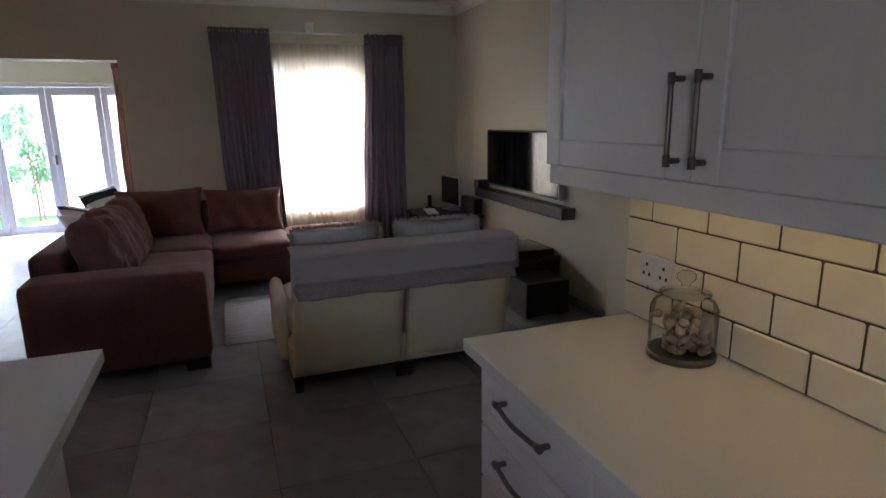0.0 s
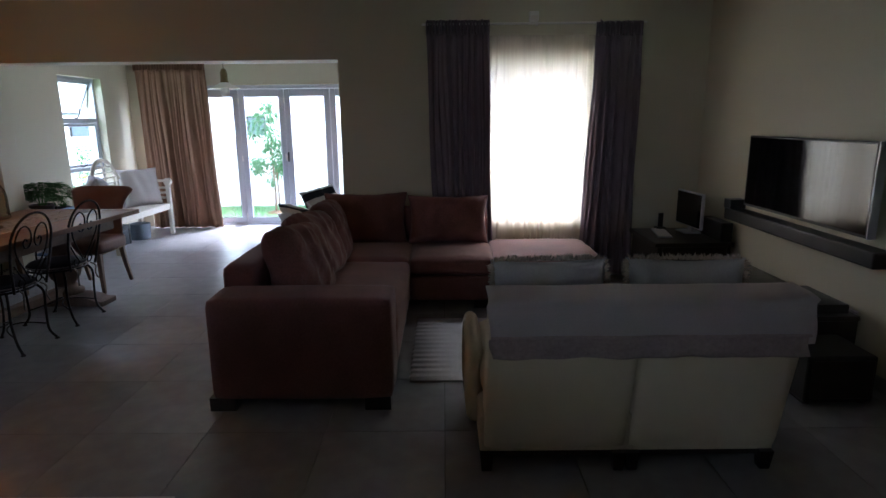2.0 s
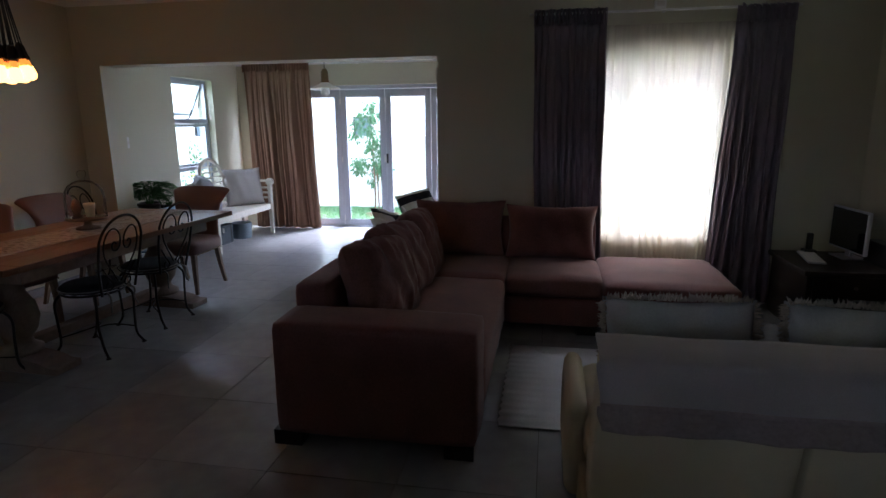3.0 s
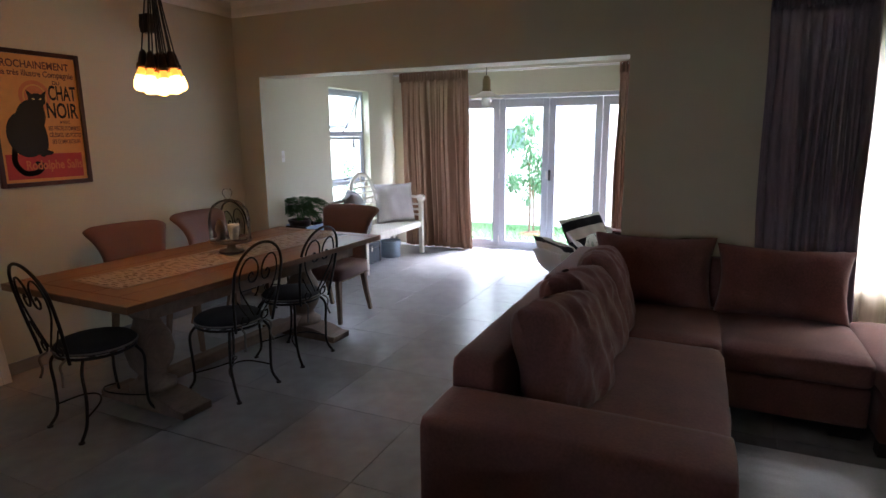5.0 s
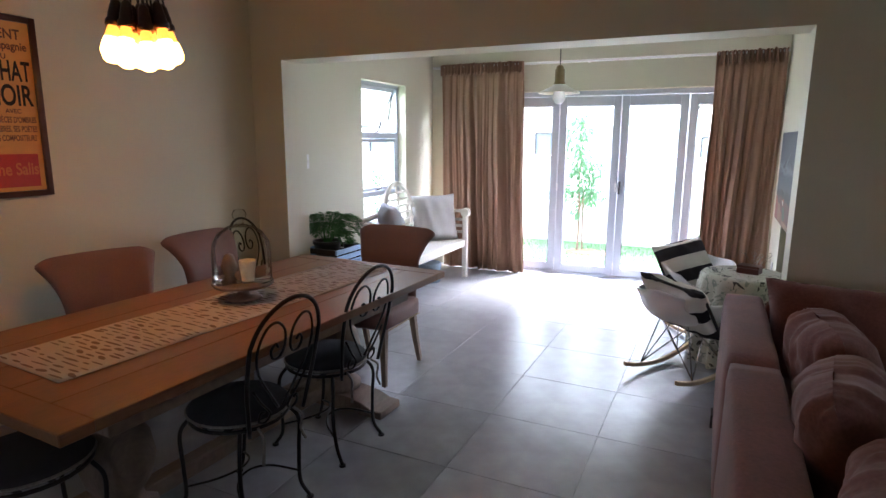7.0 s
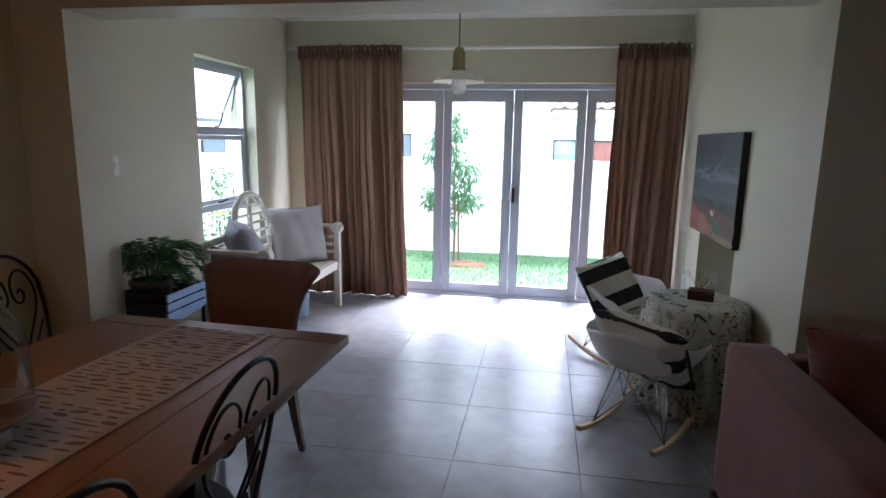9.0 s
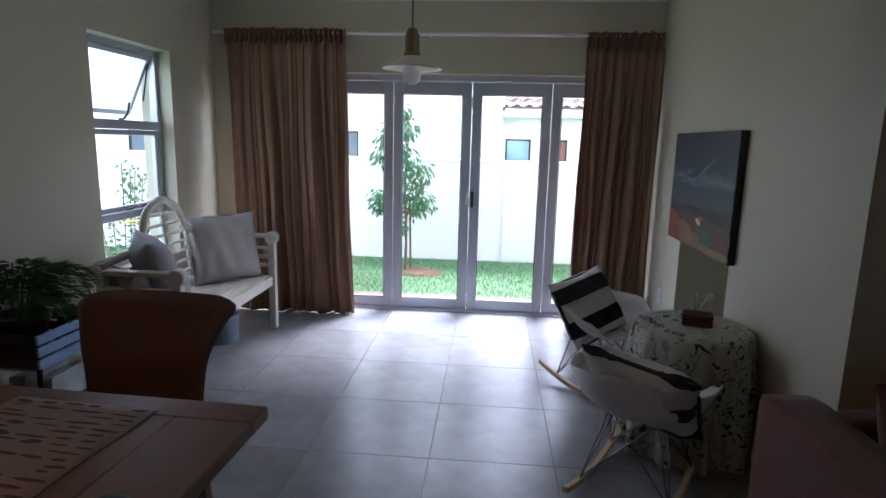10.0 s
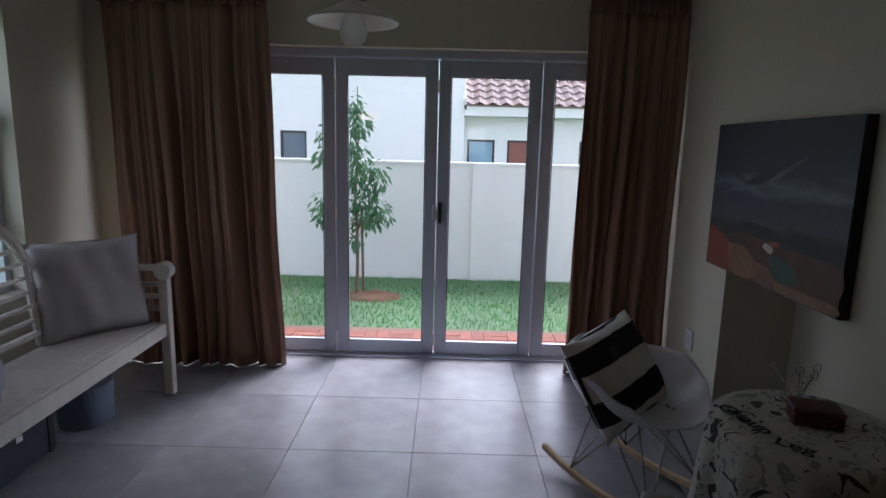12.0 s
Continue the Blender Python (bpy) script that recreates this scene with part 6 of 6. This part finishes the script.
def inset(x, y0, y1, z0, z1, w):
    return boxes((x - 0.010, x - 0.001, y0 + w - 0.002, y1 - w + 0.002, z0 + w - 0.002, z1 - w + 0.002))


for y1, kind in ((1.49, "drawers"), (0.93, "doors"), (0.03, "doors"), (-0.87, "doors")):
    y0 = {1.49: 0.93, 0.93: 0.03, 0.03: -0.87, -0.87: -1.77}[y1]
    cb = thing("base_cabinet", pose(0, 0, 0), "cream base cabinet with pewter handles under the worktop", "cabinet", "kitchen base cabinets")
    part("carcass", boxes((1.17, 1.70, y0 + 0.001, y1, 0.10, 0.857), (1.22, 1.70, y0 + 0.002, y1 - 0.002, 0.0, 0.10)), WHITE_GLOSS, cb)
    if kind == "drawers":
        for z0, z1 in ((0.675, 0.838), (0.507, 0.669), (0.339, 0.501), (0.11, 0.333)):
            d = part("drawer", bevelled(shaker(bmesh.new(), 1.168, y0 + 0.003, y1 - 0.035, z0, z1, 0.045), 0.003, 1), WHITE_GLOSS, cb)
            part("inset_panel", inset(1.168, y0 + 0.003, y1 - 0.035, z0, z1, 0.045), WHITE_GLOSS, d)
            zc = z1 - 0.038
            part("handle", bar_handle(bmesh.new(), (1.148, 1.09, zc), (1.148, 1.30, zc), (-0.028, 0, 0), 0.0065, 0.35), BRONZE, d, "bowed pewter handle", True)
    else:
        ym = (y0 + y1) / 2
        for a, b, h in ((y0 + 0.003, ym - 0.0015, ym - 0.05), (ym + 0.0015, y1 - 0.003, ym + 0.05)):
            d = part("door", bevelled(shaker(bmesh.new(), 1.168, a, b, 0.11, 0.838), 0.003, 1), WHITE_GLOSS, cb)
            part("inset_panel", inset(1.168, a, b, 0.11, 0.838, 0.055), WHITE_GLOSS, d)
            part("handle", bar_handle(bmesh.new(), (1.148, h, 0.62), (1.148, h, 0.80), (-0.028, 0, 0), 0.0065, 0.2), BRONZE, d, "pewter handle", True)
wt = tagged(part("worktop", bevelled(boxes((1.125, 1.703, -1.78, 1.53, 0.858, 0.896)), 0.003, 2), WORKTOP), "white quartz worktop along the tiled wall", "worktop")
for k, (a, b) in enumerate(((0.445, 1.565), (-0.68, 0.44), (-1.80, -0.685))):
    wc = thing("wall_cabinet", pose(0, 0, 0), "cream wall cabinet with two panelled doors", "cabinet", "kitchen wall cabinets")
    part("carcass", boxes((1.422, 1.703, a, b, 1.375, 2.32)), WHITE_GLOSS, wc)
    part("pelmet", bevelled(boxes((1.415, 1.435, a, b, 1.318, 1.374)), 0.004, 1), WHITE_GLOSS, wc, "light pelmet below the doors")
    m = (a + b) / 2
    for y0, y1, h in ((a + 0.002, m - 0.0015, m - 0.035), (m + 0.0015, b - 0.002, m + 0.035)):
        d = part("door", bevelled(shaker(bmesh.new(), 1.42, y0, y1, 1.374, 2.318, 0.07), 0.003, 1), WHITE_GLOSS, wc)
        part("inset_panel", inset(1.42, y0, y1, 1.374, 2.318, 0.07), WHITE_GLOSS, d)
        part("handle", bar_handle(bmesh.new(), (1.40, h, 1.415), (1.40, h, 1.575), (-0.03, 0, 0), 0.0055), BRONZE, d, "upright pewter bar handle", True)
    st = thing("strip_light", pose(0, 0, 0), "slim warm strip light under the wall cabinet", "lamp", "strip lights under the cabinets")
    part("housing", boxes((1.50, 1.53, a + 0.1, b - 0.1, 1.362, 1.3745)), ALU, st)
    part("diffuser", boxes((1.503, 1.527, a + 0.11, b - 0.11, 1.359, 1.3615)), STRIP, st, "glowing yellow diffuser")
isl = thing("kitchen_island", pose(0, 0, 0), "white kitchen island with a quartz top", "island")
part("body", bevelled(boxes((-0.72, 0.10, -1.4, 1.62, 0.10, 0.888)), 0.004, 1), WHITE_GLOSS, isl)
part("plinth", boxes((-0.68, 0.06, -1.36, 1.56, 0.0, 0.10)), BLACK, isl)
part("end_panel", bevelled(boxes((-0.62, 0.02, 1.62, 1.632, 0.16, 0.85)), 0.003, 1), WHITE_GLOSS, isl)
part("side_panel", bevelled(boxes((0.10, 0.112, 0.2, 1.56, 0.16, 0.85)), 0.003, 1), WHITE_GLOSS, isl)
part("counter_top", bevelled(boxes((-0.80, 0.19, -1.45, 1.755, 0.889, 0.927)), 0.003, 2), WORKTOP, isl, "white quartz top")

jar = thing("glass_jar", pose(1.60, 1.20, 0.897) @ Matrix.Scale(0.9, 4), "clear glass jar of shells with a knobbed lid", "jar")
part("body", lathe([(0.0, 0.0), (0.085, 0.0), (0.092, 0.01), (0.092, 0.145), (0.082, 0.165), (0.066, 0.175), (0.066, 0.182)], 36), GLASS, jar, "", True)
part("lid", lathe([(0.0, 0.184), (0.07, 0.184), (0.07, 0.190), (0.03, 0.20), (0.012, 0.205), (0.012, 0.215), (0.026, 0.228), (0.026, 0.242), (0.012, 0.252), (0.0, 0.253)], 32), GLASS, jar, "", True)
part("base_ring", lathe([(0.094, 0.0), (0.096, 0.012), (0.0925, 0.02)], 36), BRONZE, jar)
rnd = random.Random(9)
SHELLS = material("seashell", (0.30, 0.235, 0.18), 0.5, vary=0.35, grain=20, bump=0.3, random=0.3)
sh = mesh_of(lathe([(0.0, 0.0), (0.010, 0.004), (0.014, 0.012), (0.009, 0.024), (0.003, 0.036), (0.0, 0.04)], 10), SHELLS, True)
for k in range(80):
    a, r = rnd.uniform(0, 6.28), 0.062 * math.sqrt(rnd.random())
    o = new("shell", sh)
    o.parent = jar
    o.matrix_basis = pose(r * math.cos(a), r * math.sin(a), 0.018 + 0.11 * rnd.random(), rnd.uniform(0, 360), rnd.uniform(0, 360), 0)
soc = thing("wall_socket", pose(1.6858, 1.403, 1.06), "cream double socket on the tiled wall", "socket")
part("plate", bevelled(boxes((-0.010, 0, -0.07, 0.07, -0.047, 0.047)), 0.004, 2), WHITE_GLOSS, soc)
for y in (-0.035, 0.035):
    for dy, dz in ((0, 0.018), (-0.012, -0.01), (0.012, -0.01)):
        part("pin_hole", boxes((-0.0112, -0.0100, y + dy - 0.004, y + dy + 0.004, dz - 0.005, dz + 0.005)), BLACK, soc)
backs = structure("splashback", boxes((1.694, 1.704, -1.78, 1.552, 0.897, 1.372)), SPLASH_GROUT, "cream bevelled brick tile splashback with dark joints", "splashback")
st_full = mesh_of(bevelled(boxes((-0.008, 0, -0.1030, 0.1030, -0.0488, 0.0488)), 0.004, 1), SPLASH)
st_half = mesh_of(bevelled(boxes((-0.008, 0, -0.0505, 0.0505, -0.0488, 0.0488)), 0.004, 1), SPLASH)
for row in range(4):
    z = 0.9485 + 0.102 * row
    y = 1.551
    first = True
    while y > -1.7:
        half = row % 2 == 1 and first
        w = 0.1055 if half else 0.211
        ob = new("wall_tile", st_half if half else st_full)
        ob.parent = backs
        ob.location = (1.694, y - w / 2, z)
        y -= w
        first = False

# ---- floor tiles, each on the floor bed ----
def tile_mesh(w, d, h, r, mat):
    return mesh_of(bevelled(boxes((-w / 2, w / 2, -d / 2, d / 2, -h, 0)), r, 1), mat)


floor_tile = tile_mesh(0.597, 0.603, 0.009, 0.0006, TILE)
cut_tile = tile_mesh(0.597, 0.205, 0.009, 0.0006, TILE)
for i in range(-7, 6):
    for j in range(21):
        cx, cy = 0.6 * i + 0.33, 9.323 - 0.606 * (j - 1)
        if cx > AX + 0.3 and cy > 6.7:
            continue
        ob = new("tile", floor_tile if j else cut_tile)
        ob.parent = floor
        ob.location = (cx, cy if j else 9.730, 0)


# ---- pavers outside the doors ----
pavement = structure("pavement", boxes((-4.3, 0.5, 9.845, 10.74, -0.30, -0.128)), material("paving_sand", (0.16, 0.11, 0.08), 0.95), "red brick paving strip outside the doors")
paver = mesh_of(bevelled(boxes((-0.0975, 0.0975, -0.047, 0.047, -0.03, 0)), 0.004, 1), PAVER)
for i in range(24):
    for j in range(4):
        for k in range(2):
            turned = (i + j) % 2
            ob = new("brick", paver)
            ob.parent = pavement
            x, y = -4.2 + 0.2 * i, 9.95 + 0.2 * j
            ob.matrix_basis = pose(x + (k - 0.5) * 0.1 * turned, y + (k - 0.5) * 0.1 * (1 - turned), -0.12 + 0.002 * math.sin(7 * i + 5 * j + k), 0, 0, 90 * turned)
